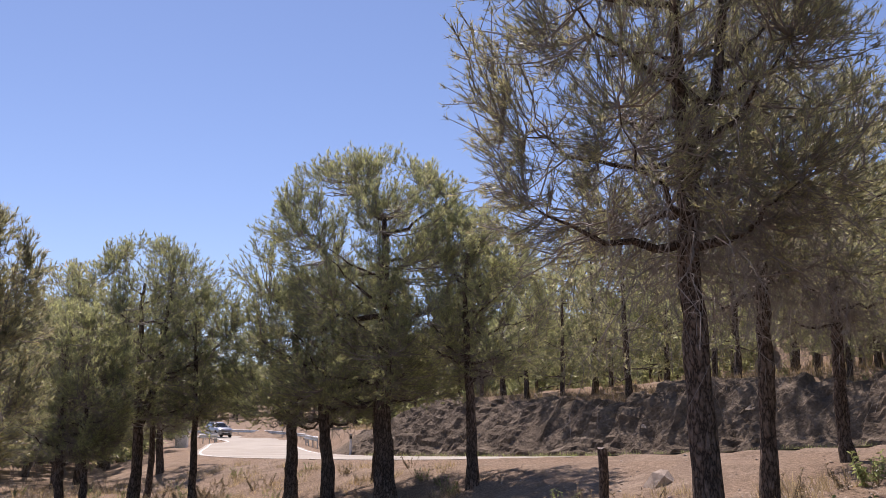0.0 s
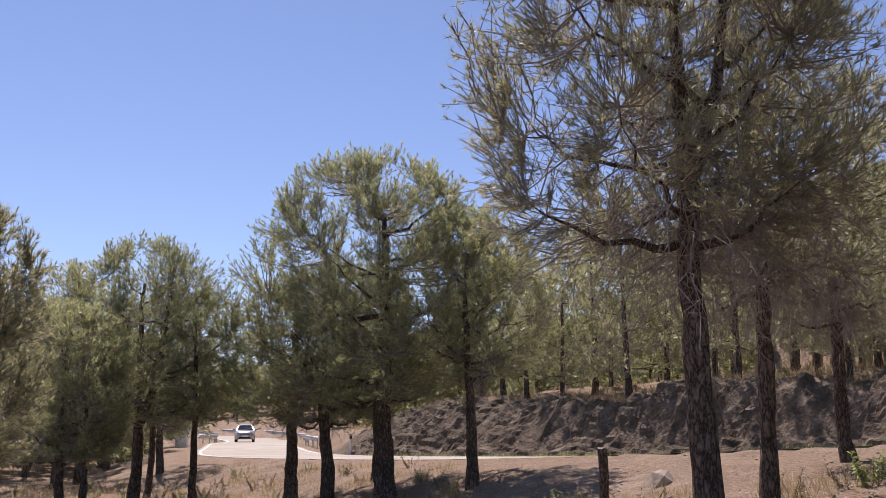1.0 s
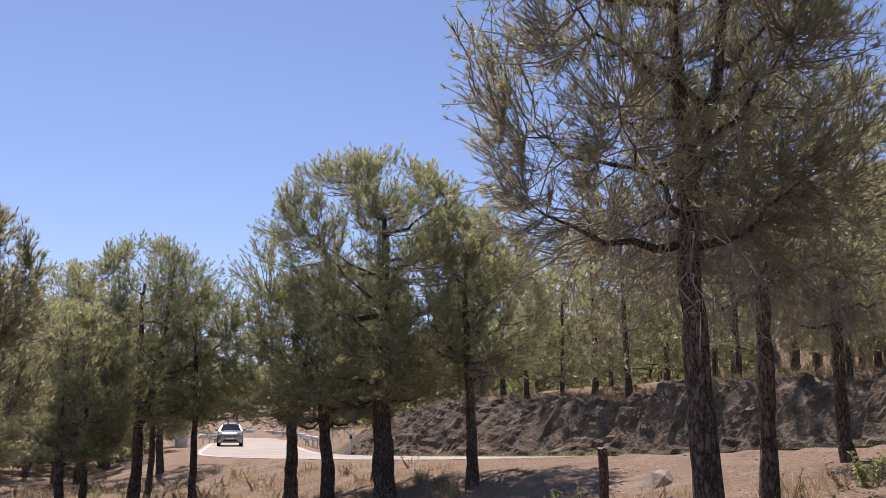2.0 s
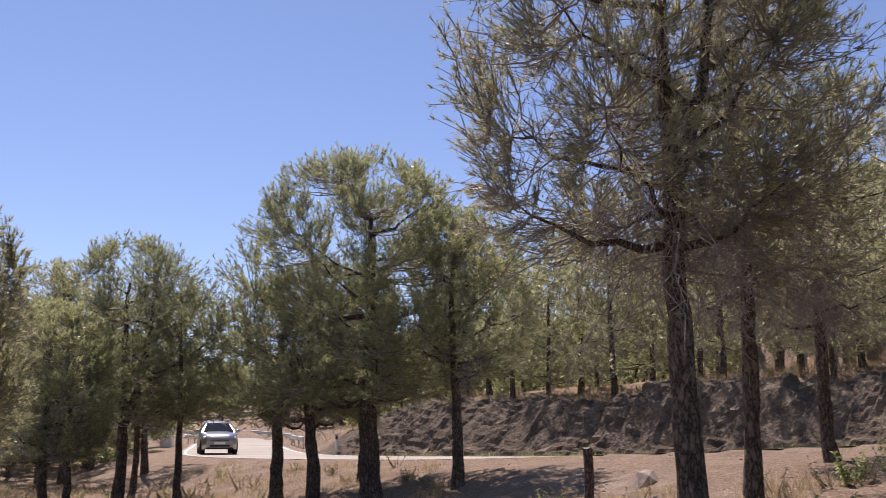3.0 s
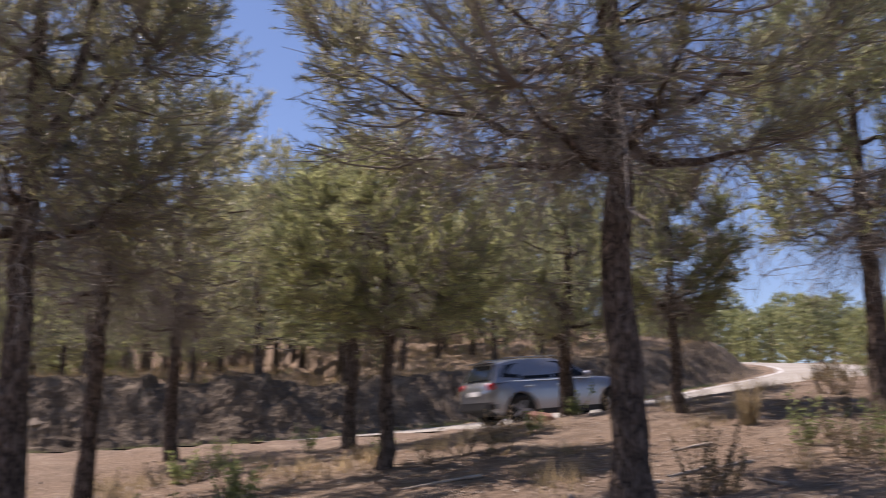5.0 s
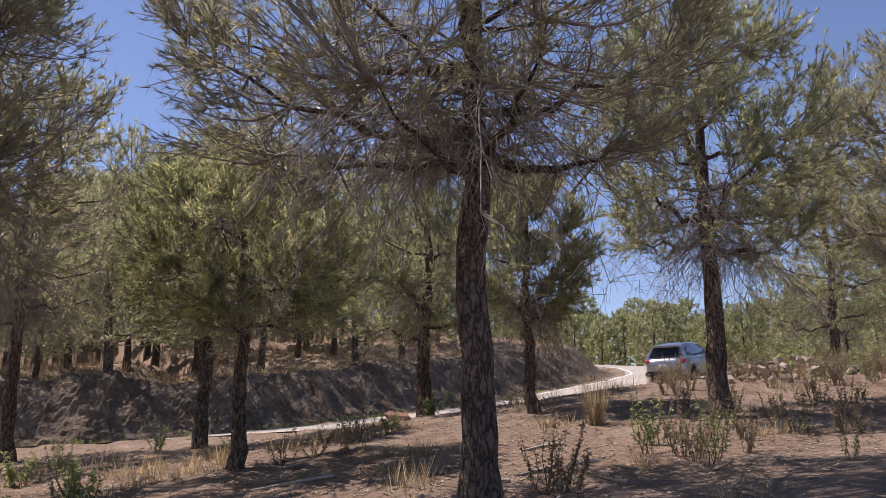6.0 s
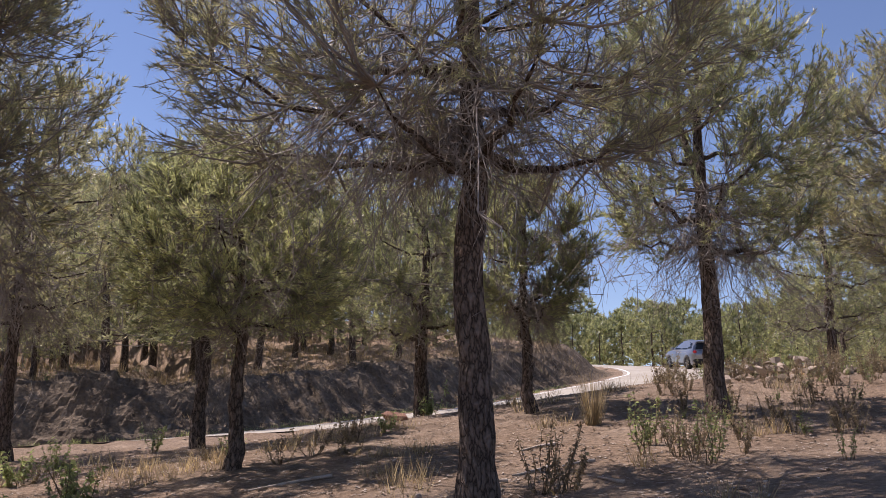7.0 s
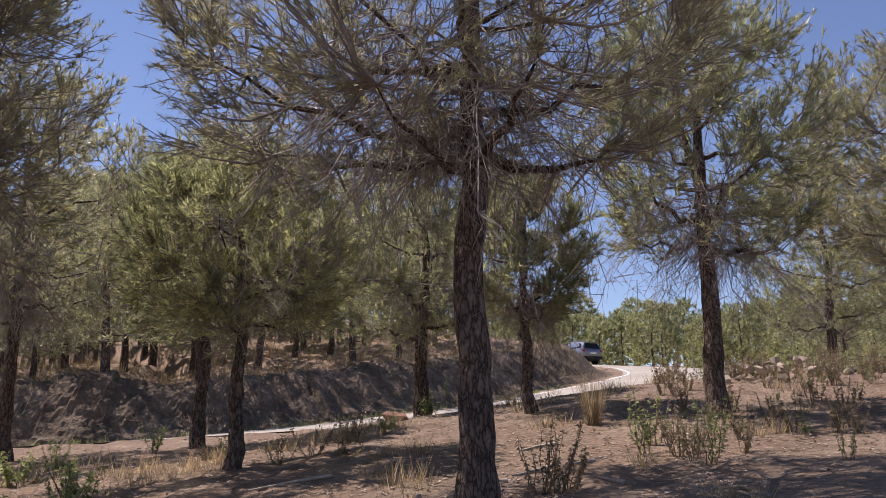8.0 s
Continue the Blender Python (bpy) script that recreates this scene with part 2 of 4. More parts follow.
def build_ground():
    xs, ys = axis(-30, 66, 0.4, 3000), axis(-4, 70, 0.4, 3000)
    gx, gy = np.meshgrid(xs, ys)
    gz = height(gx, gy)
    # room for the rock face of the cut
    k = np.argmin((gx.ravel()[:, None] - WAY[None, ::8, 0]) ** 2 + (gy.ravel()[:, None] - WAY[None, ::8, 1]) ** 2, axis=1) * 8
    u = (TAN[k, 0] * (gy.ravel() - WAY[k, 1]) - TAN[k, 1] * (gx.ravel() - WAY[k, 0])) - HALF
    inside = (u > 0.8) & (u < 3.2) & (WAY_S[k] > s_near(-7.5, 44.5)) & (WAY_S[k] < s_near(36, 21.2))
    gz = gz - 0.35 * inside.reshape(gz.shape)
    verts = np.stack([gx, gy, gz], -1).reshape(-1, 3)
    w, h = len(xs), len(ys)
    i = (np.arange(h - 1)[:, None] * w + np.arange(w - 1)).ravel()
    faces = np.stack([i, i + 1, i + w + 1, i + w], -1)
    ob = mesh_object("ground", verts, faces, [SOIL, CUT])
    mid = verts[faces].mean(axis=1)
    near = np.argmin((mid[:, None, 0] - WAY[None, ::6, 0]) ** 2 + (mid[:, None, 1] - WAY[None, ::6, 1]) ** 2, axis=1) * 6 if len(mid) < 4000 else np.concatenate(
        [np.argmin((c[:, None, 0] - WAY[None, ::6, 0]) ** 2 + (c[:, None, 1] - WAY[None, ::6, 1]) ** 2, axis=1) * 6 for c in np.array_split(mid, 12)])
    dx, dy = mid[:, 0] - WAY[near, 0], mid[:, 1] - WAY[near, 1]
    off = np.hypot(dx, dy) * np.sign(TAN[near, 0] * dy - TAN[near, 1] * dx) + 0.25 * rough_noise(mid[:, 0], mid[:, 1], 3, 8)
    ob.data.polygons.foreach_set("material_index", ((off > HALF + 0.6) & (off < HALF + 3.4) & (WAY_S[near] > BANK[3][0])).astype(np.int32))
    tagged(ob, "dry reddish soil slope with pine litter and thin dead grass", "ground", kind="structure")


LATTICE = np.random.default_rng(17).random((128, 128))


def lattice_noise(a, b):
    """Smooth random relief between 0 and 1."""
    i, j = np.floor(a).astype(int), np.floor(b).astype(int)
    u, w = a - i, b - j
    u, w = u * u * (3 - 2 * u), w * w * (3 - 2 * w)
    g = lambda p, q: LATTICE[p % 128, q % 128]
    return (g(i, j) * (1 - u) + g(i + 1, j) * u) * (1 - w) + (g(i, j + 1) * (1 - u) + g(i + 1, j + 1) * u) * w


def build_bank():
    """The broken face of the cut, in tilted beds of schist."""
    s0, s1 = s_near(-9.5, 50), s_near(40, 22)
    ss, us = np.arange(s0, s1, 0.14), np.arange(0.45, 3.75, 0.12)
    gs, gu = np.meshgrid(ss, us, indexing="ij")
    px, py = np.interp(gs, WAY_S, WAY[:, 0]), np.interp(gs, WAY_S, WAY[:, 1])
    tx, ty = np.interp(gs, WAY_S, TAN[:, 0]), np.interp(gs, WAY_S, TAN[:, 1])
    x, y = px - ty * (HALF + gu), py + tx * (HALF + gu)
    z = height(x, y)
    bed = (z * 3.4 + gs * 0.55 + 1.2 * lattice_noise(gs * 0.7, gu * 0.7))
    ledge = 1 - (bed - np.floor(bed)) ** 0.6
    d = 0.16 * np.abs(2 * lattice_noise(gs * 0.6 + gu * 0.5, gu * 1.8 + 9) - 1) + 0.16 * ledge * lattice_noise(gs * 0.5 + 3, gu * 0.6) + 0.16 * lattice_noise(gs * 2.2 + gu, gu * 3.0) + 0.07 * lattice_noise(gs * 6, gu * 6)
    mask = smooth(0.5, 1.1, gu) * smooth(3.7, 2.7, gu) * smooth(s0, s0 + 2.5, gs) * smooth(s1, s1 - 4, gs)
    d = d * mask * np.interp(gs, [s0, s_near(8, 25), s_near(14, 20.5), s1], [1.1, 1.0, 0.6, 0.6])
    z = z - 0.05 + 0.075 * smooth(0.0, 0.2, mask) + 0.55 * d
    x, y = x + ty * d * 0.8, y - tx * d * 0.8
    h, w = gs.shape
    i = (np.arange(h - 1)[:, None] * w + np.arange(w - 1)).ravel()
    ob = mesh_object("cut_bank", np.stack([x, y, z], -1), np.stack([i, i + w, i + w + 1, i + 1], -1), CUT, None, False)
    tagged(ob, "steep road cut of broken brown schist", "road cut", kind="structure")


def strip(name, lo, hi, lift, mat, s0=0, s1=None, dash=None):
    s1 = s1 or WAY_S[-1]
    ss = np.arange(s0, s1, 0.8)
    verts, faces = [], []
    for s in ss:
        p, t = way_at(s)
        n = np.array([-t[1], t[0]]) / np.hypot(*t)
        for o in np.linspace(lo, hi, 3):
            verts.append((p[0] + n[0] * o, p[1] + n[1] * o, p[2] + lift))
    for i in range(len(ss) - 1):
        if dash and (i // dash) % 2:
            continue
        for k in range(2):
            a = i * 3 + k
            faces.append((a, a + 3, a + 4, a + 1))
    return mesh_object(name, verts, np.array(faces), mat)


build_ground()
build_bank()
tagged(strip("road", -HALF, HALF, 0.0, ROAD), "sun-bleached pale country road surface, worn and dusty", "road", kind="structure")
for side in (-1, 1):
    ob = strip("edge_line", side * (HALF - 0.28) - 0.06, side * (HALF - 0.28) + 0.06, 0.005, PAINT)
    tagged(ob, "worn white painted edge line along the road", "road marking", kind="structure")


# ---- trees ----
class Buf:
    """Collects tubes and needles into one mesh."""

    def __init__(self):
        self.v, self.f, self.n = [], [], 0

    def add(self, verts, faces):
        self.v.append(verts)
        self.f.append(faces + self.n)
        self.n += len(verts)

    def tubes(self, pts, rad, sides):
        """pts: tubes x points x 3; rad: tubes x points, or points."""
        pts = np.asarray(pts, float)
        m, k = pts.shape[:2]
        rad = np.broadcast_to(np.asarray(rad, float), (m, k))
        d = np.gradient(pts, axis=1)
        d /= np.linalg.norm(d, axis=2, keepdims=True) + 1e-9
        ref = np.where(np.abs(d[:, :1, 2:3]) > 0.9, [[[1.0, 0, 0]]], [[[0, 0, 1.0]]])
        a = np.cross(d, np.broadcast_to(ref, d.shape))
        a /= np.linalg.norm(a, axis=2, keepdims=True) + 1e-9
        b = np.cross(d, a)
        ang = np.linspace(0, 2 * np.pi, sides, endpoint=False)
        ring = pts[:, :, None] + rad[:, :, None, None] * (np.cos(ang)[:, None] * a[:, :, None] + np.sin(ang)[:, None] * b[:, :, None])
        t, i, j = np.meshgrid(np.arange(m), np.arange(k - 1), np.arange(sides), indexing="ij")
        base = t * k * sides + i * sides
        q = np.stack([base + j, base + (j + 1) % sides, base + (j + 1) % sides + sides, base + j + sides], -1).reshape(-1, 4)
        self.add(ring.reshape(-1, 3), q)

    def needles(self, org, way, count, length, width, spread, rng):
        m = len(org) * count
        o, w = np.repeat(org, count, 0), np.repeat(way, count, 0)
        d = w + spread * rng.normal(size=(m, 3))
        d /= np.linalg.norm(d, axis=1)[:, None] + 1e-9
        side = np.cross(d, rng.normal(size=(m, 3)))
        side /= np.linalg.norm(side, axis=1)[:, None] + 1e-9
        ln = length * rng.uniform(0.7, 1.15, (m, 1))
        o = o - w * rng.uniform(0, length * 0.9, (m, 1))
        self.add(np.stack([o - side * width / 2, o + side * width / 2, o + d * ln], 1).reshape(-1, 3), np.arange(m * 3).reshape(-1, 3))

    def make(self, name, mat, parent=None, smooth_faces=True, label=""):
        return mesh_object(name, np.vstack(self.v), self.f, mat, parent, smooth_faces, label)


def unit(v):
    return v / (np.linalg.norm(v, axis=-1, keepdims=True) + 1e-9)


def arcs(p0, p1, sag, steps, rng, wander=0.0):
    """Curves from p0 to p1 that hang by sag in their middle (minus: arch)."""
    t = np.linspace(0, 1, steps)[None, :, None]
    out = p0[:, None] * (1 - t) + p1[:, None] * t
    out[:, :, 2] -= (np.asarray(sag).reshape(-1, 1) * 4 * t[:, :, 0] * (1 - t[:, :, 0]))
    if wander:
        out[:, 1:-1] += rng.normal(size=out[:, 1:-1].shape) * wander
    return out


def pine(seed, tall, base, wide, girth, clumps=240, twigs=7, count=14, needle=0.13, thick=0.011, mat=None, lean=(0, 0), shift=(0, 0),
         fork=0.0, fork_way=0.0, limbs=16, dead=14, hang=0.0, stout=0.34, broad=0.34, sides=14, fine=True, skin=0.72, foot=0.74, bare=5):
    """One stone pine with its foot at the origin: height, crown's foot, crown radius and trunk radius in metres."""
    rng = np.random.default_rng(seed)
    root = new("pine_tree")
    trunk, limb, spray, crown = Buf(), Buf(), Buf(), Buf()
    rings = 30 if fine else 12
    zs = np.linspace(-0.5, tall * 0.8, rings)
    wob = np.cumsum(rng.normal(size=(rings, 2)) * (0.016 if fine else 0.03), axis=0)
    wob -= wob[rings // 5]
    stem = np.stack([lean[0] * zs + wob[:, 0], lean[1] * zs + wob[:, 1], zs], -1)
    rad = girth * (1 - 0.98 * np.clip(zs / tall, 0, 1) ** 1.15) * (1 + 0.3 * np.exp(-np.clip(zs + 0.1, 0, 9) * 4)) * (1 + rng.normal(size=rings) * 0.05)
    stems = [(stem, rad)]
    if fork:
        k = int(np.searchsorted(zs, fork))
        s2 = stem[k:].copy()
        g = (zs[k:] - zs[k])
        g = np.minimum(g * 0.35, 0.3 + g * 0.12)
        s2[:, 0] += np.cos(fork_way) * g
        s2[:, 1] += np.sin(fork_way) * g
        stems.append((s2, rad[k:] * 0.85))
    for p, r in stems:
        trunk.tubes(p[None], r[None], sides)
    reach = 0.42 if fine else 0.35
    span = tall - base - reach

    def envelope(h, az):
        r = np.where(h > broad, np.clip(1 - (np.clip(h - broad, 0, 1) / (1 - broad)) ** 2.5, 0.02, 1) ** 0.55, foot + (1 - foot) * np.clip(h, 0, 1) / broad)
        lump = 1 + 0.05 * np.sin(3 * az + seed) + 0.07 * np.sin(5 * az + h * 7 + seed * 2) + 0.06 * np.sin(9 * h + 2 * az + seed)
        return (wide - 0.65 * reach) * r * lump

    # main limbs leave the stem steeply above, level below, and turn up towards their tips
    li = np.arange(limbs)
    h = np.clip((li + rng.uniform(0, 1, limbs)) / limbs, 0.03, 0.97)
    az = li * 2.4 + rng.uniform(-0.4, 0.4, limbs) + seed
    r = envelope(h, az) * rng.uniform(0.7, 0.92, limbs)
    end = np.stack([r * np.cos(az) + shift[0], r * np.sin(az) + shift[1], base + span * h], -1)
    z0 = np.clip(end[:, 2] - r * rng.uniform(0.25, 0.75, limbs) * (0.35 + h), base * 0.95, tall * 0.78)
    start = np.stack([np.interp(z0, stem[:, 2], stem[:, k]) for k in range(3)], -1)
    if fork:
        for i in range(1, limbs, 2):
            if z0[i] > fork + 0.3:
                start[i] = [np.interp(z0[i], stems[1][0][:, 2], stems[1][0][:, k]) for k in range(3)]
    seg = 9 if fine else 6
    lp = arcs(start, end, 0.08 * r + 0.03, seg, rng, 0.04)
    lr = girth * (stout - 0.14 * h)[:, None] * np.linspace(1, 0.14, seg)[None] ** 1.2 * rng.uniform(0.6, 1.15, (limbs, 1))
    limb.tubes(lp, lr, 6 if fine else 4)
    # sprays of shoots through the crown, denser towards its skin
    shell = int(clumps * skin)
    i = np.arange(clumps)
    inner = i >= shell
    h = np.where(inner, rng.uniform(0, 0.92, clumps), ((i + rng.uniform(0, 1, clumps)) / shell) ** 0.92)
    h = np.clip(h, 0, 1)
    az = i * 2.39996 + rng.normal(size=clumps) * 0.16
    f = np.where(inner, rng.uniform(0.25, 0.85, clumps), rng.uniform(0.78, 1.02, clumps))
    r = envelope(h, az) * f
    cp = np.stack([r * np.cos(az) + shift[0], r * np.sin(az) + shift[1], base + span * h], -1)
    nodes = np.concatenate([lp[:, 2:].reshape(-1, 3), stem[(zs > base) & (zs < tall * 0.8)]])
    cost = np.linalg.norm(cp[:, None] - nodes[None], axis=2) + 0.7 * np.clip(nodes[None, :, 2] - cp[:, None, 2] + 0.1, 0, 9)
    src = nodes[np.argmin(cost, axis=1)]
    dist = np.linalg.norm(cp - src, axis=1)
    k = 5 if fine else 3
    spray.tubes(arcs(src, cp, 0.10 * dist + 0.02, k, rng, 0.03), (0.007 + 0.008 * np.clip(dist, 0, 1.5))[:, None] * np.linspace(1, 0.4, k)[None], 3)
    # shoots: each spray opens like a fan and its tips turn up
    n = clumps * twigs
    along = unit(cp - src)
    p0 = np.repeat(cp, twigs, 0) - np.repeat(along * np.clip(dist * 0.8, 0.1, 0.55)[:, None], twigs, 0) * rng.uniform(0, 1, (n, 1))
    out = np.repeat(unit(cp - np.array([shift[0], shift[1], base + span * 0.15])), twigs, 0)
    way = unit(out * 0.45 + np.repeat(along, twigs, 0) * 0.45 + np.array([0, 0, 0.12]) + rng.normal(size=(n, 3)) * 0.46)
    ln = rng.uniform(0.12, 0.40, (n, 1)) * min(1.15, 0.5 + 0.27 * wide)
    pm = p0 + way * ln * 0.55
    tip = unit(way + out * 0.2 + np.array([0, 0, 0.55]))
    p1 = pm + tip * ln * 0.5
    if fine:
        spray.tubes(np.stack([p0, p1], 1), np.array([0.006, 0.0035]), 3)
    crown.needles(p1, tip, count, needle, thick, 0.52, rng)
    crown.needles(p0 * 0.4 + pm * 0.6, unit(tip + 0.5 * rng.normal(size=(n, 3))), count // 2, needle, thick, 0.6, rng)
    # bare grey twigs inside the crown
    if bare and fine:
        b0 = np.repeat(lp[:, 2:-1].reshape(-1, 3), bare, 0)
        m = len(b0)
        b1 = b0 + unit(rng.normal(size=(m, 3)) + np.array([0, 0, -0.15])) * rng.uniform(0.25, 0.75, (m, 1))
        spray.tubes(arcs(b0, b1, rng.uniform(-0.08, 0.06, m), 4, rng, 0.04), np.linspace(0.0065, 0.0025, 4), 3)
        c0 = b0 + (b1 - b0) * rng.uniform(0.3, 0.9, (m, 1))
        c1 = c0 + unit(rng.normal(size=(m, 3))) * rng.uniform(0.12, 0.4, (m, 1))
        spray.tubes(arcs(c0, c1, rng.uniform(-0.04, 0.04, m), 3, rng, 0.02), np.linspace(0.0045, 0.002, 3), 3)
    # hanging dead twigs under the crown
    if dead:
        az = rng.uniform(0, 2 * np.pi, dead)
        z0 = base + span * rng.uniform(-0.04, 0.25, dead)
        a0 = np.stack([np.interp(z0, stem[:, 2], stem[:, k]) for k in range(3)], -1)
        r = wide * rng.uniform(0.25, 0.8, dead)
        a1 = a0 + np.stack([r * np.cos(az), r * np.sin(az), rng.uniform(-0.5, 0.25, dead) - hang], -1)
        dp = arcs(a0, a1, -0.22 * r, 7, rng, 0.06)
        spray.tubes(dp, np.linspace(0.012, 0.004, 7), 4)
        per = 12
        b0 = dp[:, 1:].reshape(-1, 3)[rng.integers(0, dead * 6, dead * per)]
        b1 = b0 + rng.normal(size=b0.shape) * 0.24 + np.array([0, 0, -0.14 - 0.28 * hang])
        spray.tubes(arcs(b0, b1, np.full(len(b0), -0.05), 5, rng, 0.05), np.linspace(0.0045, 0.002, 5), 3)
        c0 = b0 + (b1 - b0) * rng.uniform(0.3, 1, (len(b0), 1))
        c1 = c0 + rng.normal(size=b0.shape) * 0.14 + np.array([0, 0, -0.06 - 0.2 * hang])
        spray.tubes(arcs(c0, c1, np.full(len(b0), 0.02), 3, rng), np.array([0.004, 0.003, 0.002]), 3)
    trunk.make("trunk", BARK, root, True, "dark fissured pine bark")
    tagged(limb.make("bough_structure", BARK, root, True, "dark rising limbs"), kind="stuff")
    tagged(spray.make("branching", TWIG, root, True, "grey-brown bare twigs"), kind="stuff")
    crown.make("crown", mat or NEEDLE, root, False, "tufts of long green needles")
    return root


def put(kind, x, y, turn=0.0):
    kind.matrix_basis = pose(x, y, ground_z(x, y), 0, 0, turn)
    return kind


def polar(az, d):
    return d * math.sin(radians(az)), d * math.cos(radians(az))


def near_trees():
    big = dict(clumps=600, twigs=11, count=13, needle=0.10, thick=0.0075, skin=0.62, stout=0.36, bare=7)
    mid = dict(clumps=300, twigs=10, count=12, needle=0.115, thick=0.0155, skin=0.70, bare=4)
    TREES = [
        # x, y, label, tree
        (2.60, 9.45, "tall stone pine with a forked trunk and hanging bare twigs",
         dict(big, seed=1, tall=8.6, base=3.0, wide=2.55, girth=0.155, fork=3.5, fork_way=0.2, lean=(-0.012, 0), shift=(-0.3, 0), dead=46, hang=0.8, mat=NEEDLE_DRY, limbs=22)),
        (4.04, 11.83, "stone pine with dense brownish bare twigs under its crown",
         dict(mid, seed=2, tall=7.5, base=2.7, wide=2.1, girth=0.118, dead=44, hang=0.5, mat=NEEDLE_DRY, clumps=160)),
        (6.76, 16.03, "stone pine with a slim dark trunk beside the road",
         dict(mid, seed=3, clumps=175, tall=7.2, base=2.4, wide=2.3, girth=0.125, dead=50, hang=0.4, mat=NEEDLE_DRY)),
        (-1.39, 22.75, "broad domed stone pine with a full green crown",
         dict(mid, seed=4, tall=8.7, base=2.3, wide=3.4, girth=0.252, clumps=760, shift=(-0.3, 0), dead=24, limbs=24, broad=0.5)),
        (-1.74, 24.96, "slender stone pine behind a broader one", dict(mid, seed=24, tall=6.060, base=2.3, wide=1.440, girth=0.108, clumps=110)),
        (0.65, 21.59, "small stone pine with a light green crown",
         dict(mid, seed=5, tall=6.660, base=2.5, wide=2.3, girth=0.138, mat=NEEDLE_LIGHT, clumps=310, broad=0.3)),
        (-3.95, 24.89, "stone pine with a thick trunk and low crown", dict(mid, seed=6, tall=6.2, base=2.0, wide=2.2, girth=0.180, clumps=210)),
        (-2.86, 23.83, "stone pine with a thick trunk and low crown", dict(mid, seed=7, tall=6.4, base=2.0, wide=2.25, girth=0.180, clumps=210)),
        (-8.04, 25.14, "rounded stone pine with two stems", dict(mid, seed=8, tall=7.3, base=2.1, wide=2.9, girth=0.156, clumps=440, fork=1.760, fork_way=0.3)),
        (-8.40, 27.48, "slender stone pine behind a rounded one", dict(mid, seed=25, tall=6.540, base=2.1, wide=2.0, girth=0.102, clumps=120)),
        (-6.67, 25.54, "slender stone pine with a small crown", dict(mid, seed=9, tall=6.180, base=2.2, wide=1.7, girth=0.108, clumps=140)),
        (-8.76, 21.96, "low young stone pine with olive foliage", dict(mid, seed=10, tall=5.220, base=1.3, wide=1.9, girth=0.114, clumps=210, mat=NEEDLE_LIGHT)),
        (-8.22, 21.96, "low young stone pine with a straight stem", dict(mid, seed=11, tall=4.380, base=1.4, wide=1.3, girth=0.096, clumps=90, mat=NEEDLE_LIGHT)),
        (-7.15, 13.4, "stone pine with an olive crown", dict(mid, seed=12, tall=5.6, base=1.3, wide=1.65, girth=0.13, clumps=320, mat=NEEDLE_DRY)),
        (8.86, 13.52, "stone pine with a straight dark trunk", dict(mid, seed=13, tall=5.6, base=2.2, wide=1.7, girth=0.12, clumps=180)),
        (7.20, 9.95, "stone pine with a bright green rounded crown", dict(mid, seed=14, tall=4.5, base=1.75, wide=1.85, girth=0.10, clumps=280, mat=NEEDLE_LIGHT)),
        (13.1, 12.56, "stone pine with ivy shoots at its foot", dict(mid, seed=15, tall=6.0, base=1.6, wide=2.1, girth=0.145, clumps=300, dead=30)),
        (6.34, 5.16, "large stone pine with spreading limbs and hanging bare twigs",
         dict(big, seed=16, tall=7.6, base=3.0, wide=3.2, girth=0.165, clumps=640, shift=(-0.3, 0.3), dead=60, hang=0.7, mat=NEEDLE_DRY, limbs=24, lean=(-0.01, 0), fork=4.3, fork_way=2.2)),
        (11.93, 9.08, "slim stone pine with a small crown", dict(mid, seed=17, tall=4.2, base=1.5, wide=1.4, girth=0.10, clumps=190, dead=24, hang=0.3)),
        (12.24, 6.04, "stone pine with a forked crown above dry weeds",
         dict(mid, seed=18, tall=6.4, base=2.35, wide=2.15, girth=0.15, clumps=270, fork=3.0, fork_way=1.2, dead=44, hang=0.5, skin=0.6)),
        (23.7, 8.81, "light green stone pine behind a heap of stones", dict(mid, seed=19, tall=6.0, base=1.3, wide=2.4, girth=0.14, clumps=260, mat=NEEDLE_LIGHT)),
        (16.9, 4.2, "stone pine with a wide crown", dict(mid, seed=20, tall=6.2, base=2.2, wide=2.7, girth=0.15, clumps=400, mat=NEEDLE_DRY)),
        (27.0, 7.5, "stone pine with a dense crown", dict(mid, seed=21, tall=6.0, base=1.5, wide=2.1, girth=0.14, clumps=200)),
    ]
    for x, y, label, kw in TREES:
        tagged(put(pine(**kw), x, y), label, "pine tree", "pines near the road")


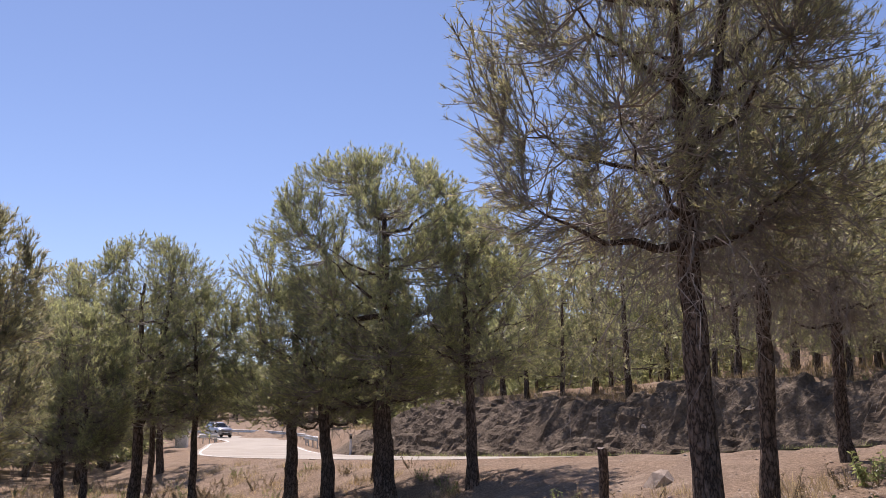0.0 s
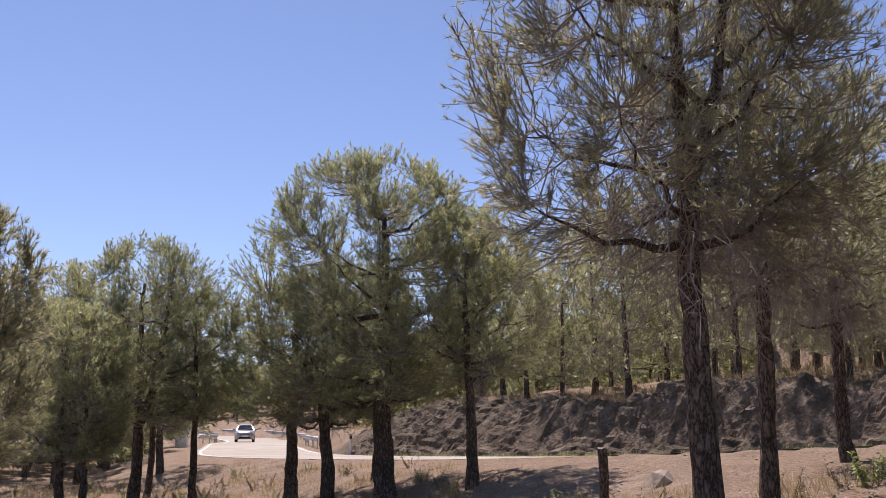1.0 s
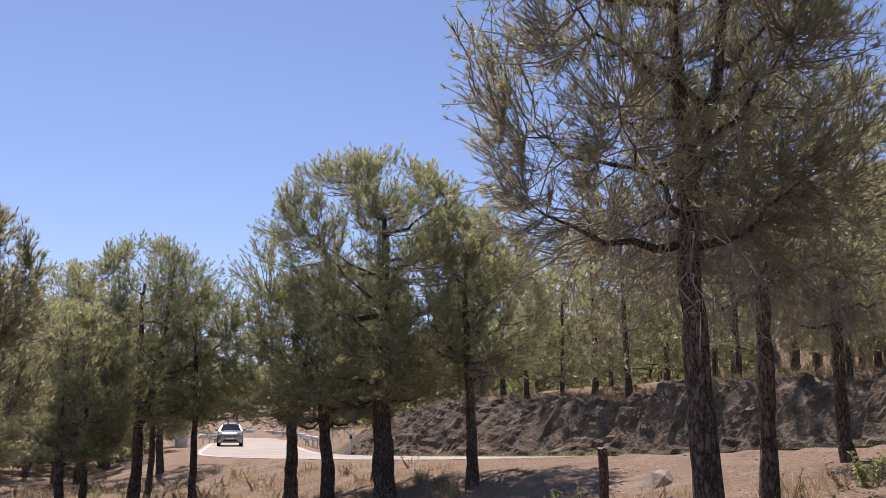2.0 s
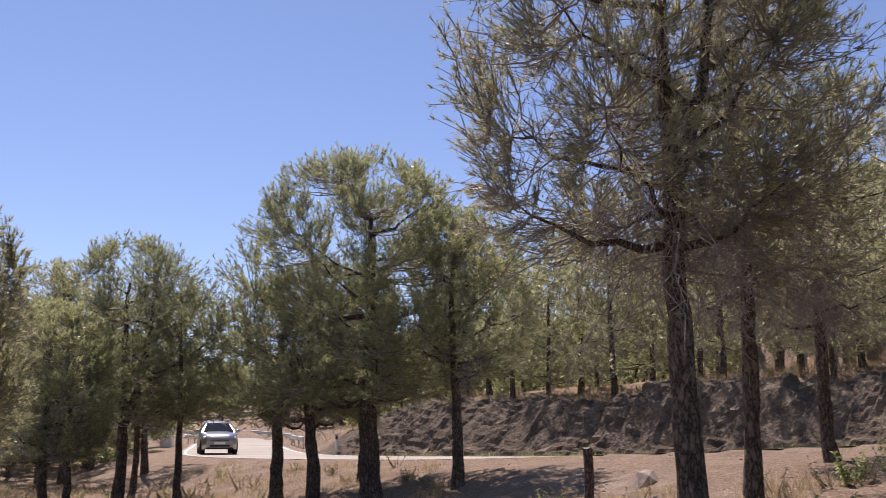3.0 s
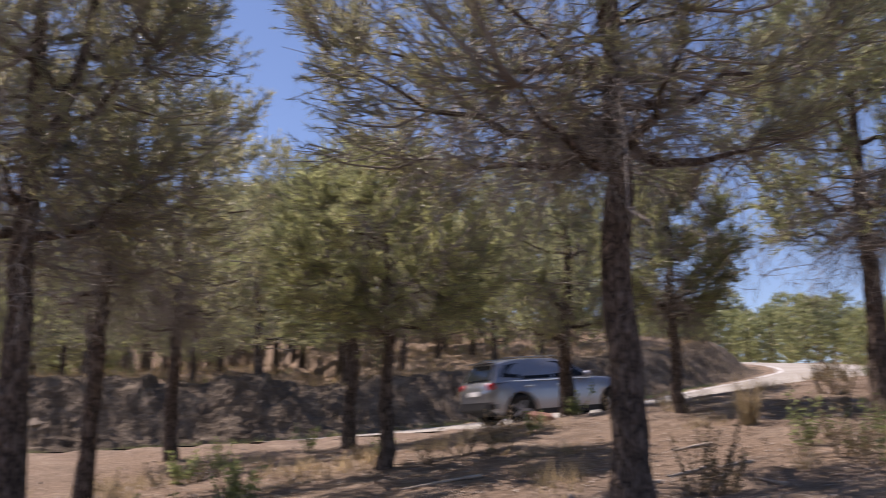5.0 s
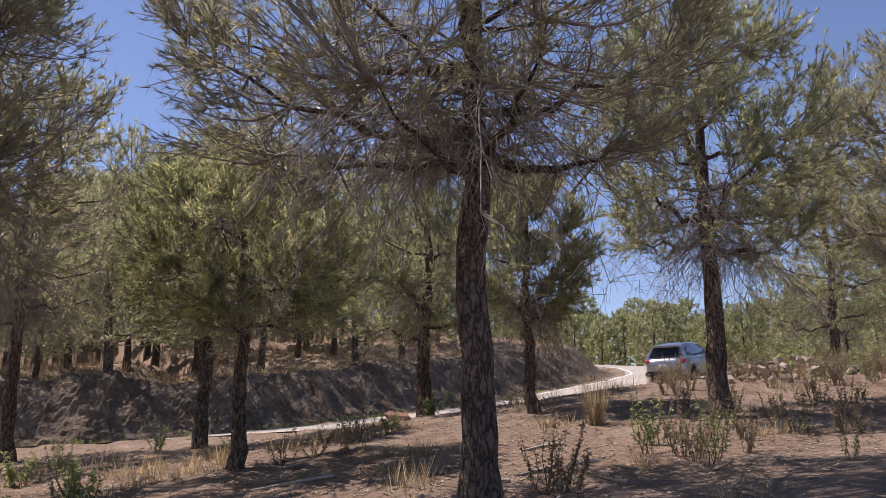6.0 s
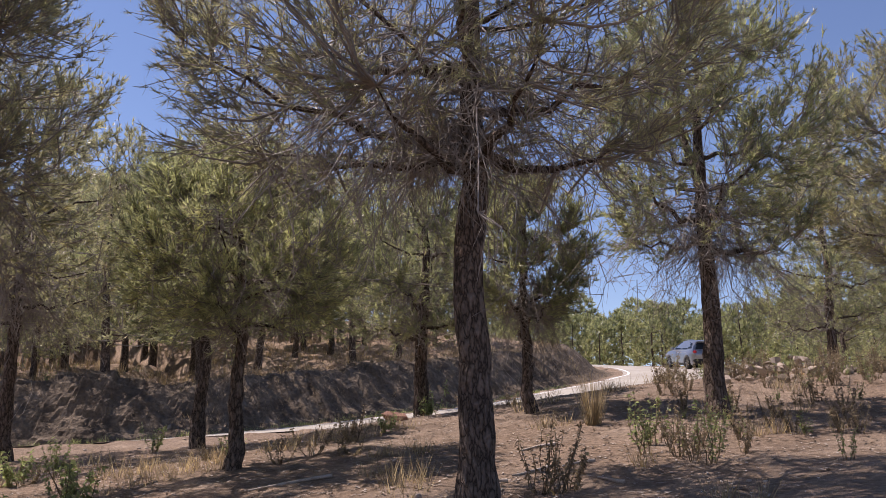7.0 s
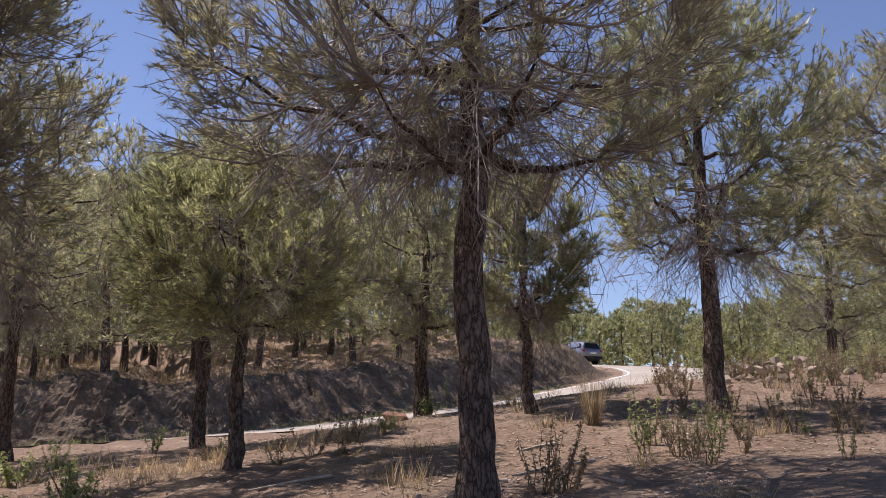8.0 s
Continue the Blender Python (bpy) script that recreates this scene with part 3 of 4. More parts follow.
def far_trees():
    rng = np.random.default_rng(5)
    kinds = [pine(seed=50 + k, tall=7.2 + 0.5 * (k % 2), base=2.2 - 0.2 * k, wide=2.4, girth=0.13, clumps=85, twigs=5, count=7, needle=0.36,
                  thick=0.09, limbs=9, mat=(NEEDLE, NEEDLE, NEEDLE_LIGHT, NEEDLE_DRY)[k], dead=0, sides=7, fine=False) for k in range(4)]
    close = [pine(seed=60 + k, tall=7.1 + 0.5 * k, base=1.45 - 0.25 * k, wide=2.6, girth=0.14, clumps=180, twigs=7, count=6, needle=0.19,
                  thick=0.042, limbs=12, mat=(NEEDLE, NEEDLE_LIGHT, NEEDLE_DRY)[k], dead=5, sides=9, fine=False) for k in range(3)]
    bushy = [pine(seed=70 + k, tall=6.2, base=0.7 - 0.3 * k, wide=2.3, girth=0.13, clumps=95, twigs=5, count=7, needle=0.38,
                  thick=0.10, limbs=8, mat=NEEDLE, dead=0, sides=6, fine=False) for k in range(2)]
    taken = [(14.24, 27.68)]
    for _ in range(9000):
        az = rng.uniform(-40, 85)
        d = math.sqrt(rng.uniform(25 ** 2, (165 if az < -2 else 120) ** 2))
        x, y = polar(az, d)
        k = np.argmin((WAY[:, 0] - x) ** 2 + (WAY[:, 1] - y) ** 2)
        off = TAN[k, 0] * (y - WAY[k, 1]) - TAN[k, 1] * (x - WAY[k, 0])
        if math.hypot(x - WAY[k, 0], y - WAY[k, 1]) < HALF + (6.5 if off > 0 else 4):
            continue
        if off < 0 and (-17 < az < -8 and d < 112 or 50 < az < 67 and d < 74):
            continue
        if off < 0 and d < 34 and az > -12:
            continue
        if any((x - a) ** 2 + (y - b) ** 2 < (3.2 + d * 0.022) ** 2 for a, b in taken):
            continue
        taken.append((x, y))
        if len(taken) > 130:
            break
    plain = len(taken)

    def stand(count, spot, gap):
        made = 0
        for _ in range(1500):
            x, y = spot()
            if made < count and all((x - a) ** 2 + (y - b) ** 2 > gap ** 2 for a, b in taken):
                taken.append((x, y))
                made += 1

    stand(44, lambda: beside(rng.uniform(s_near(-6, 41), s_near(34, 20)), HALF + rng.uniform(4.2, 9.0))[:2], 3.0)
    stand(64, lambda: beside(rng.uniform(s_near(-4, 39), s_near(38, 21.5)), HALF + rng.uniform(7.0, 34))[:2], 3.5)
    plain2 = len(taken)
    # the slope outside the bend, and the rise beyond the crest
    stand(110, lambda: beside(rng.uniform(8, 106), HALF + rng.uniform(4.5, 50))[:2], 3.2)

    def crest():
        while True:
            x, y = polar(rng.uniform(46, 74), rng.uniform(74, 118))
            if ((WAY[:, :2] - np.array([x, y])) ** 2).sum(axis=1).min() > 60:
                return x, y
    stand(46, crest, 4.0)

    def left_wood():
        while True:
            x, y = polar(rng.uniform(-36, -15.8), rng.uniform(36, 85))
            if ((WAY[:, :2] - np.array([x, y])) ** 2).sum(axis=1).min() > 50:
                return x, y
    stand(80, left_wood, 3.1)
    deep = []
    for n, (x, y) in enumerate(taken):
        d = math.hypot(x, y)
        size = rng.uniform(0.8, 1.15) * (0.9 if d < 40 else 1.0) if n < plain2 or x > 20 else rng.uniform(0.85, 1.05) if d < 48 else rng.uniform(1.05, 1.4)
        kind = (close if d < 46 else (bushy if n >= plain2 else kinds))
        kind = kind[int(rng.integers(0, len(kind)))]
        m = pose(x, y, ground_z(x, y), 0, 0, rng.uniform(0, 360)) @ Matrix.Diagonal((size, size, size, 1))
        if d > 78:
            deep.append((kind, np.array(m)))
            continue
        ob = copy_thing(kind, pose(x, y, ground_z(x, y), 0, 0, rng.uniform(0, 360)))
        ob.scale = (size, size, size)
        tagged(ob, "stone pine on the wooded slope beyond the road", "pine tree", "pines of the wood")
    # the trees at the back, too far to tell apart
    mats = [BARK, TWIG, NEEDLE]
    v, f3, f4, m3, m4, count = [], [], [], [], [], 0
    for kind, m in deep:
        for o in kind.children:
            me = o.data
            co = np.empty(len(me.vertices) * 3, np.float32)
            me.vertices.foreach_get("co", co)
            idx = np.empty(len(me.loops), np.int32)
            me.loops.foreach_get("vertex_index", idx)
            k = len(idx) // len(me.polygons)
            v.append(co.reshape(-1, 3) @ m[:3, :3].T + m[:3, 3])
            slot = 2 if k == 3 else (0 if me.materials[0] == BARK else 1)
            (f3 if k == 3 else f4).append(idx.reshape(-1, k) + count)
            (m3 if k == 3 else m4).append(np.full(len(idx) // k, slot, np.int32))
            count += len(co) // 3
    ob = mesh_object("far_wood", np.vstack(v), [np.vstack(f3), np.vstack(f4)], mats, None, False)
    ob.data.polygons.foreach_set("material_index", np.concatenate(m3 + m4))
    tagged(ob, "far green pine wood behind the road", "wood", kind="stuff")
    for k in kinds + close + bushy:
        for o in (*k.children_recursive, k):
            bpy.data.objects.remove(o)


near_trees()
far_trees()


# ---- stones, weeds, grass ----
def part(name, bm, mat, parent, label="", smooth_faces=False):
    me = bpy.data.meshes.new(name)
    bm.to_mesh(me)
    bm.free()
    me.materials.append(mat)
    if smooth_faces:
        me.polygons.foreach_set("use_smooth", [True] * len(me.polygons))
    ob = new(name, me)
    ob.parent = parent
    if label:
        ob["label"] = label
    return ob


def stone_arrays(rng, size):
    """A broken stone with sharp edges."""
    bm = bmesh.new()
    p = rng.uniform(-1, 1, (18, 3))
    p = p / np.abs(p).max(axis=1)[:, None] * 0.5 * rng.uniform(0.82, 1.05, (18, 1))
    for q in p * np.array(size):
        bm.verts.new(q)
    hull = bmesh.ops.convex_hull(bm, input=bm.verts[:])
    bmesh.ops.delete(bm, geom=[g for g in {*hull["geom_interior"], *hull["geom_unused"]} if isinstance(g, bmesh.types.BMVert)], context="VERTS")
    bm.verts.index_update()
    v = np.array([x.co for x in bm.verts])
    f = np.array([[x.index for x in g.verts] for g in bm.faces])
    bm.free()
    return v, f


def stone(name, x, y, size, turn, label, mat=None, sink=0.25, tilt=(0, 0), seed=0, group=""):
    rng = np.random.default_rng(seed)
    v, f = stone_arrays(rng, size)
    ob = mesh_object(name, v, f, mat or ROCK, None, False)
    ob.matrix_basis = pose(x, y, ground_z(x, y) + size[2] * (0.5 - sink), tilt[0], tilt[1], turn)
    return tagged(ob, label, "rock", group)


def scatter(name, spots, maker, mat, label, category):
    v, f, n = [], [], 0
    at = np.array(spots)
    at = np.column_stack([at, height(at[:, 0], at[:, 1])])
    for k, p in enumerate(at):
        a, b = maker(k)
        v.append(a + p)
        f.append(b + n)
        n += len(a)
    return tagged(mesh_object(name, np.vstack(v), np.vstack(f), mat, None, False), label, category, kind="stuff")


def spots_in(rng, count, x0, x1, y0, y1, keep):
    out = []
    while len(out) < count:
        x, y = rng.uniform(x0, x1, 400), rng.uniform(y0, y1, 400)
        for a, b in zip(x, y):
            k = np.argmin((WAY[:, 0] - a) ** 2 + (WAY[:, 1] - b) ** 2)
            off = math.hypot(a - WAY[k, 0], b - WAY[k, 1]) * (1 if TAN[k, 0] * (b - WAY[k, 1]) - TAN[k, 1] * (a - WAY[k, 0]) > 0 else -1)
            if keep(a, b, off):
                out.append((a, b))
    return out[:count]


def build_stones():
    rng = np.random.default_rng(11)
    # slabs that stand out of the cut bank
    s0, s1 = s_near(-7.5, 44.5), s_near(30, 20)
    for k in range(150):
        s = rng.uniform(s0, s1) if k % 3 else rng.uniform(s0, s_near(8, 25))
        x, y, _ = beside(s, HALF + rng.uniform(0.9, 2.8))
        w = 0.10 + 0.34 * rng.uniform() ** 2.2 * (1.25 if s < s_near(8, 25) else 0.7)
        stone("rock", x, y, (w * rng.uniform(1.4, 2.8), w, w * rng.uniform(0.18, 0.4)), rng.normal(-40, 30), "jagged brown schist slab in the cut bank",
              ROCK if rng.uniform() < 0.8 else ROCK_PALE, 0.45, (rng.normal(32, 14), rng.normal(-20, 16)), 100 + k, "rocks of the bank")
    for k, (px, off, w, h) in enumerate([(-1.0, 1.5, 1.3, 0.35), (-0.3, 2.1, 1.0, 0.3), (0.6, 1.3, 1.5, 0.45), (1.3, 1.9, 0.9, 0.3), (4.2, 2.1, 1.3, 0.25), (4.9, 2.6, 1.0, 0.22),
                                         (5.4, 1.9, 1.4, 0.25), (3.8, 1.6, 0.8, 0.22)]):
        s = s_near(px, 33 - px * 0.85)
        x, y, _ = beside(s, HALF + off)
        stone("rock", x, y, (w * 0.8, 0.45, h * 0.6), -50 + 9 * k, "large jutting slab of pale schist in the bank", ROCK_PALE if k % 2 else ROCK, 0.15, (34, -24 + 3 * k), 300 + k, "rocks of the bank")
    # single stones on the near slope
    stone("boulder", 3.88, 17.06, (0.55, 0.35, 0.30), 15, "pale squared boulder on the dry verge", ROCK_PALE, 0.2, (8, -6), 400)
    stone("boulder", 11.57, 11.68, (0.46, 0.3, 0.17), -38, "reddish flat block lying by the road", RED_BLOCK, 0.1, (0, 4), 401)
    # heap of stones
    for k in range(85):
        a, r = rng.uniform(0, 6.28), rng.uniform(0, 1) ** 0.6
        w = rng.uniform(0.06, 0.17)
        x, y = 17.4 + 2.1 * r * math.cos(a), 7.3 + 1.2 * r * math.sin(a)
        ob = stone("rock", x, y, (w * 1.3, w, w * 0.8), rng.uniform(0, 360), "rough pale stone in a heap", ROCK_PALE if k % 3 else ROCK, 0.1, (rng.uniform(-30, 30), rng.uniform(-30, 30)), 500 + k, "heap of stones")
        ob.location.z += 0.30 * (1 - r) * rng.uniform(0.2, 1)
    keep = lambda x, y, off: off < -HALF - 0.4 and (x * x + y * y) > 36
    lumps = [stone_arrays(rng, rng.uniform(0.025, 0.085) * np.array([1.3, 1, 0.7])) for _ in range(12)]
    scatter("pebbles", spots_in(rng, 620, -14, 24, 3, 36, keep), lambda k: lumps[k % 12], ROCK_PALE, "loose pebbles and clods on the dry soil", "pebbles")
    lumps2 = [stone_arrays(rng, rng.uniform(0.05, 0.15) * np.array([1.4, 1, 0.7])) for _ in range(14)]
    scatter("rubble", spots_in(rng, 1900, -8, 36, 17, 46, lambda x, y, off: HALF + 0.6 < off < HALF + 3.6), lambda k: lumps2[k % 14], ROCK, "loose schist rubble over the cut bank", "rubble")


def blades(rng, n, tall, width, lean):
    a = rng.uniform(0, 6.28, n)
    r = rng.uniform(0, 0.10, n)
    o = np.stack([r * np.cos(a), r * np.sin(a), np.full(n, -0.02)], -1)
    d = np.stack([np.cos(a) * lean * rng.uniform(0.2, 1, n), np.sin(a) * lean * rng.uniform(0.2, 1, n), np.ones(n)], -1) * (tall * rng.uniform(0.5, 1, (n, 1)))
    b = rng.uniform(0, 6.28, n)
    w = np.stack([np.cos(b), np.sin(b), 0 * b], -1) * width / 2
    return np.stack([o - w, o + w, o + d], 1).reshape(-1, 3), np.arange(n * 3).reshape(-1, 3)


def build_grass():
    rng = np.random.default_rng(21)
    tufts = [blades(rng, 8, rng.uniform(0.12, 0.34), 0.011, 0.8) for _ in range(16)]
    keep = lambda x, y, off: off < -HALF - (2.2 if x < 1 else 6.0) and (x * x + y * y) > 30 and rough_noise(np.array(x), np.array(y), 2, 6) > (0.3 if x < 5 or y > 10 else 0.9)
    scatter("dry_grass", spots_in(rng, 5000, -14, 24, 3, 34, keep), lambda k: tufts[k % 16], STRAW, "thin straw-coloured dry grass on the slope", "grass")
    tall = [blades(rng, 10, rng.uniform(0.3, 0.6), 0.022, 0.5) for _ in range(12)]
    scatter("upper_grass", spots_in(rng, 3600, -8, 48, 20, 80, lambda x, y, off: HALF + 3.2 < off < 45), lambda k: tall[k % 12], STRAW, "dry grass under the pines above the bank", "grass")
    scrub = [blades(rng, 9, rng.uniform(0.15, 0.4), 0.02, 0.9) for _ in range(10)]
    scatter("bank_scrub", spots_in(rng, 1600, -8, 38, 17, 46, lambda x, y, off: HALF + 1.2 < off < HALF + 5), lambda k: scrub[k % 10], WEED, "dry scrub rooted in the cut bank", "scrub")
    weed = [blades(rng, 9, rng.uniform(0.10, 0.3), 0.010, 0.8) for _ in range(8)]
    scatter("verge_grass", spots_in(rng, 900, -6, 34, 14, 44, lambda x, y, off: HALF < off < HALF + 0.9), lambda k: weed[k % 8], LEAF, "low green grass at the road's edge", "grass")
    # needle litter and chips
    def chip(k):
        a, ln = rng.uniform(0, 6.28), rng.uniform(0.04, 0.14)
        d, w = np.array([math.cos(a), math.sin(a), 0.1]) * ln, np.array([-math.sin(a), math.cos(a), 0]) * 0.009
        o = np.array([0, 0, 0.012])
        return np.array([o - w, o + w, o + d + w, o + d - w]), np.array([[0, 1, 2, 3]])
    scatter("litter", spots_in(rng, 11000, 1, 17, 3, 14, lambda x, y, off: off < -HALF - 1 and x * x + y * y > 36), chip, WOOD_CHIP, "fallen needles, twigs and bark chips", "litter")


def weed_plant(seed, tall, mat, stems, leaves, leaf, spread, label, category, clump=""):
    rng = np.random.default_rng(seed)
    root = new(category.replace(" ", "_"))
    st, lf = Buf(), Buf()
    a = rng.uniform(0, 6.28, stems)
    p0 = np.stack([0.05 * np.cos(a), 0.05 * np.sin(a), np.full(stems, -0.05)], -1)
    tip = p0 + np.stack([np.cos(a) * spread, np.sin(a) * spread, np.ones(stems)], -1) * (tall * rng.uniform(0.55, 1.05, (stems, 1)))
    path = arcs(p0, tip, rng.uniform(0.0, 0.05, stems), 5, rng, 0.02)
    st.tubes(path, np.linspace(0.008, 0.003, 5), 3)
    n = stems * leaves
    i, t = np.repeat(np.arange(stems), leaves), rng.uniform(0.25, 1.0, n)
    j = np.minimum((t * 4).astype(int), 3)
    o = path[i, j] + (path[i, j + 1] - path[i, j]) * (t * 4 - j)[:, None]
    d = unit(rng.normal(size=(n, 3)) * 0.7 + np.array([0, 0, 0.25]))
    w = unit(np.cross(d, rng.normal(size=(n, 3))))
    ln = leaf * rng.uniform(0.5, 1.2, (n, 1))
    v = np.stack([o, o + d * ln * 0.5 + w * ln * 0.2, o + d * ln - np.array([0, 0, 0.2]) * ln, o + d * ln * 0.5 - w * ln * 0.2], 1)
    lf.add(v.reshape(-1, 3), np.arange(n * 4).reshape(-1, 4))
    tagged(st.make("stem", WEED, root, True, "thin brown stems"), kind="stuff")
    tagged(lf.make("foliage", mat, root, False), kind="stuff")
    return tagged(root, label, category)


def build_weeds():
    rng = np.random.default_rng(31)
    dry = [weed_plant(700 + k, rng.uniform(0.55, 0.95), WEED, 9, 34, 0.06, 0.30, "tall dry weed with withered brown leaves", "dry weed") for k in range(4)]
    half = [weed_plant(720 + k, rng.uniform(0.55, 0.9), LEAF, 7, 26, 0.06, 0.25, "straggling weed with dull green leaves", "weed") for k in range(3)]
    bush = [weed_plant(740 + k, rng.uniform(0.6, 0.8), LEAF, 9, 40, 0.09, 0.35, "light green leafy shrub on the shaded slope", "shrub") for k in range(2)]
    low = [weed_plant(760 + k, rng.uniform(0.3, 0.45), (WEED, LEAF)[k % 2], 9, 22, 0.05, 0.6, "low withered weed tuft", "dry weed") for k in range(3)]

    def set_out(kinds, spots, group, small=0.75, big=1.2):
        for k, (x, y) in enumerate(spots):
            ob = copy_thing(kinds[k % len(kinds)], pose(x, y, ground_z(x, y), 0, 0, rng.uniform(0, 360)))
            z = rng.uniform(small, big)
            ob.scale = (z, z, z)
            tagged(ob, group=group)

    patch = lambda x, y, off: off < -6 and (math.degrees(math.atan2(x, y)) > 60.5 or math.degrees(math.atan2(x, y)) < 53 and rng.uniform() < 0.08)
    set_out(dry, spots_in(rng, 130, 8.8, 20, 3.2, 11, patch), "dry weeds", 0.4, 0.75)
    set_out(half, spots_in(rng, 50, 8.8, 20, 3.0, 11, patch), "green weeds", 0.4, 0.7)
    set_out(dry[:2], [(7.3, 5.05), (7.45, 5.0), (7.2, 5.15)], "dry weeds", 0.7, 0.9)
    set_out(half, [(9.2, 5.3), (9.4, 4.9), (9.9, 5.6), (8.9, 4.4)], "green weeds")
    set_out(bush, [(4.9, 9.3), (4.6, 9.0), (3.9, 9.2), (8.4, 14.1), (5.6, 12.6), (6.3, 13.0), (13.0, 12.3), (13.3, 12.5), (10.2, 10.4)], "green shrubs", 0.6, 1.0)
    slope = lambda x, y, off: off < -HALF - (2.5 if x < 1 else 7.0) and x * x + y * y > 60
    set_out(low, spots_in(rng, 150, -13, 12, 9, 31, slope), "low weeds")
    upper = lambda x, y, off: HALF + 3 < off < HALF + 14
    set_out(low + half[:1], spots_in(rng, 70, -6, 34, 20, 52, upper), "weeds above the bank")
    for k in dry + half + bush + low:
        for o in (*k.children_recursive, k):
            bpy.data.objects.remove(o)
    # clump of tall pale grass
    v, f = blades(rng, 160, 0.85, 0.012, 0.45)
    x, y = 11.0, 7.2
    ob = mesh_object("grass_clump", v, f, STRAW, None, False)
    ob.location = (x, y, ground_z(x, y))
    tagged(ob, "clump of tall pale green-yellow grass on bare soil", "grass clump")


def build_stump():
    b = Buf()
    zs = np.linspace(-0.4, 0.98, 9)
    b.tubes(np.stack([0.02 * np.sin(zs * 3), 0.015 * np.cos(zs * 4), zs], -1)[None], (np.array([1.25, 1.15, 1.08, 1.0, 1, 0.98, 0.98, 1.0, 0.97]) * 0.075)[None], 12)
    root = new("tree_stump")
    b.make("trunk", BARK, root)
    bm = bmesh.new()
    bmesh.ops.create_circle(bm, cap_ends=True, segments=12, radius=0.072)
    for v in bm.verts:
        v.co.z = 0.985 + 0.02 * math.sin(v.co.x * 60)
    part("cut_face", bm, WOOD_CHIP, root, "weathered sawn wood")
    put(root, 2.42, 14.55)
    tagged(root, "slim cut pine trunk standing on the verge", "tree stump")


def build_sticks():
    rng = np.random.default_rng(41)
    for k, (x, y, ln) in enumerate([(8.0, 5.9, 0.5), (8.4, 5.6, 0.35), (7.4, 5.9, 0.3), (5.6, 6.6, 0.7), (6.6, 8.0, 0.9), (9.3, 6.8, 0.5), (5.0, 8.3, 0.6), (4.6, 7.2, 0.4), (7.9, 4.9, 0.3),
                                    (-1.2, 17.0, 1.3), (-3.4, 17.6, 1.6), (12.2, 14.9, 1.0)]):
        a = rng.uniform(0, 3.14)
        p = np.array([(x + math.cos(a) * t * ln, y + math.sin(a) * t * ln) for t in np.linspace(-0.5, 0.5, 5)])
        z = height(p[:, 0], p[:, 1]) + 0.02
        b = Buf()
        b.tubes(np.column_stack([p + rng.normal(size=p.shape) * 0.02, z])[None], np.linspace(0.022, 0.010, 5)[None], 5)
        tagged(b.make("stick", WOOD_CHIP), "bleached fallen branch on dry soil", "stick", "fallen sticks")


# ---- road furniture ----
def guard_rail(s0, s1, off, label):
    root = new("guard_rail")
    ss = np.arange(s0, s1, 1.0)
    prof = [(0.00, 0.42), (0.05, 0.46), (0.05, 0.52), (0.0, 0.56), (0.0, 0.60), (0.05, 0.64), (0.05, 0.70), (0.0, 0.74)]
    side = -1 if off > 0 else 1
    v, f = [], []
    for s in ss:
        for d, z in prof:
            x, y, zr = beside(s, off + side * d)
            v.append((x, y, zr + z))
    m = len(prof)
    for i in range(len(ss) - 1):
        for k in range(m - 1):
            f.append((i * m + k, i * m + k + 1, (i + 1) * m + k + 1, (i + 1) * m + k))
    beam = mesh_object("beam", v, np.array(f), STEEL, root)
    sol = beam.modifiers.new("thick", "SOLIDIFY")
    sol.thickness = 0.006
    bm = bmesh.new()
    bmesh.ops.create_cube(bm, size=1)
    bmesh.ops.scale(bm, vec=(0.08, 0.06, 1.1), verts=bm.verts)
    bmesh.ops.bevel(bm, geom=bm.edges[:], offset=0.01, segments=1, affect="EDGES")
    first = part("post", bm, STEEL, root)
    for k, s in enumerate(np.arange(s0 + 0.5, s1 - 0.5, 4.0)):
        ob = first if k == 0 else new("post", first.data)
        ob.parent = root
        x, y, zr = beside(s, off - side * 0.09)
        ob.location = (x, y, zr + 0.15)
    return tagged(root, label, "guard rail")


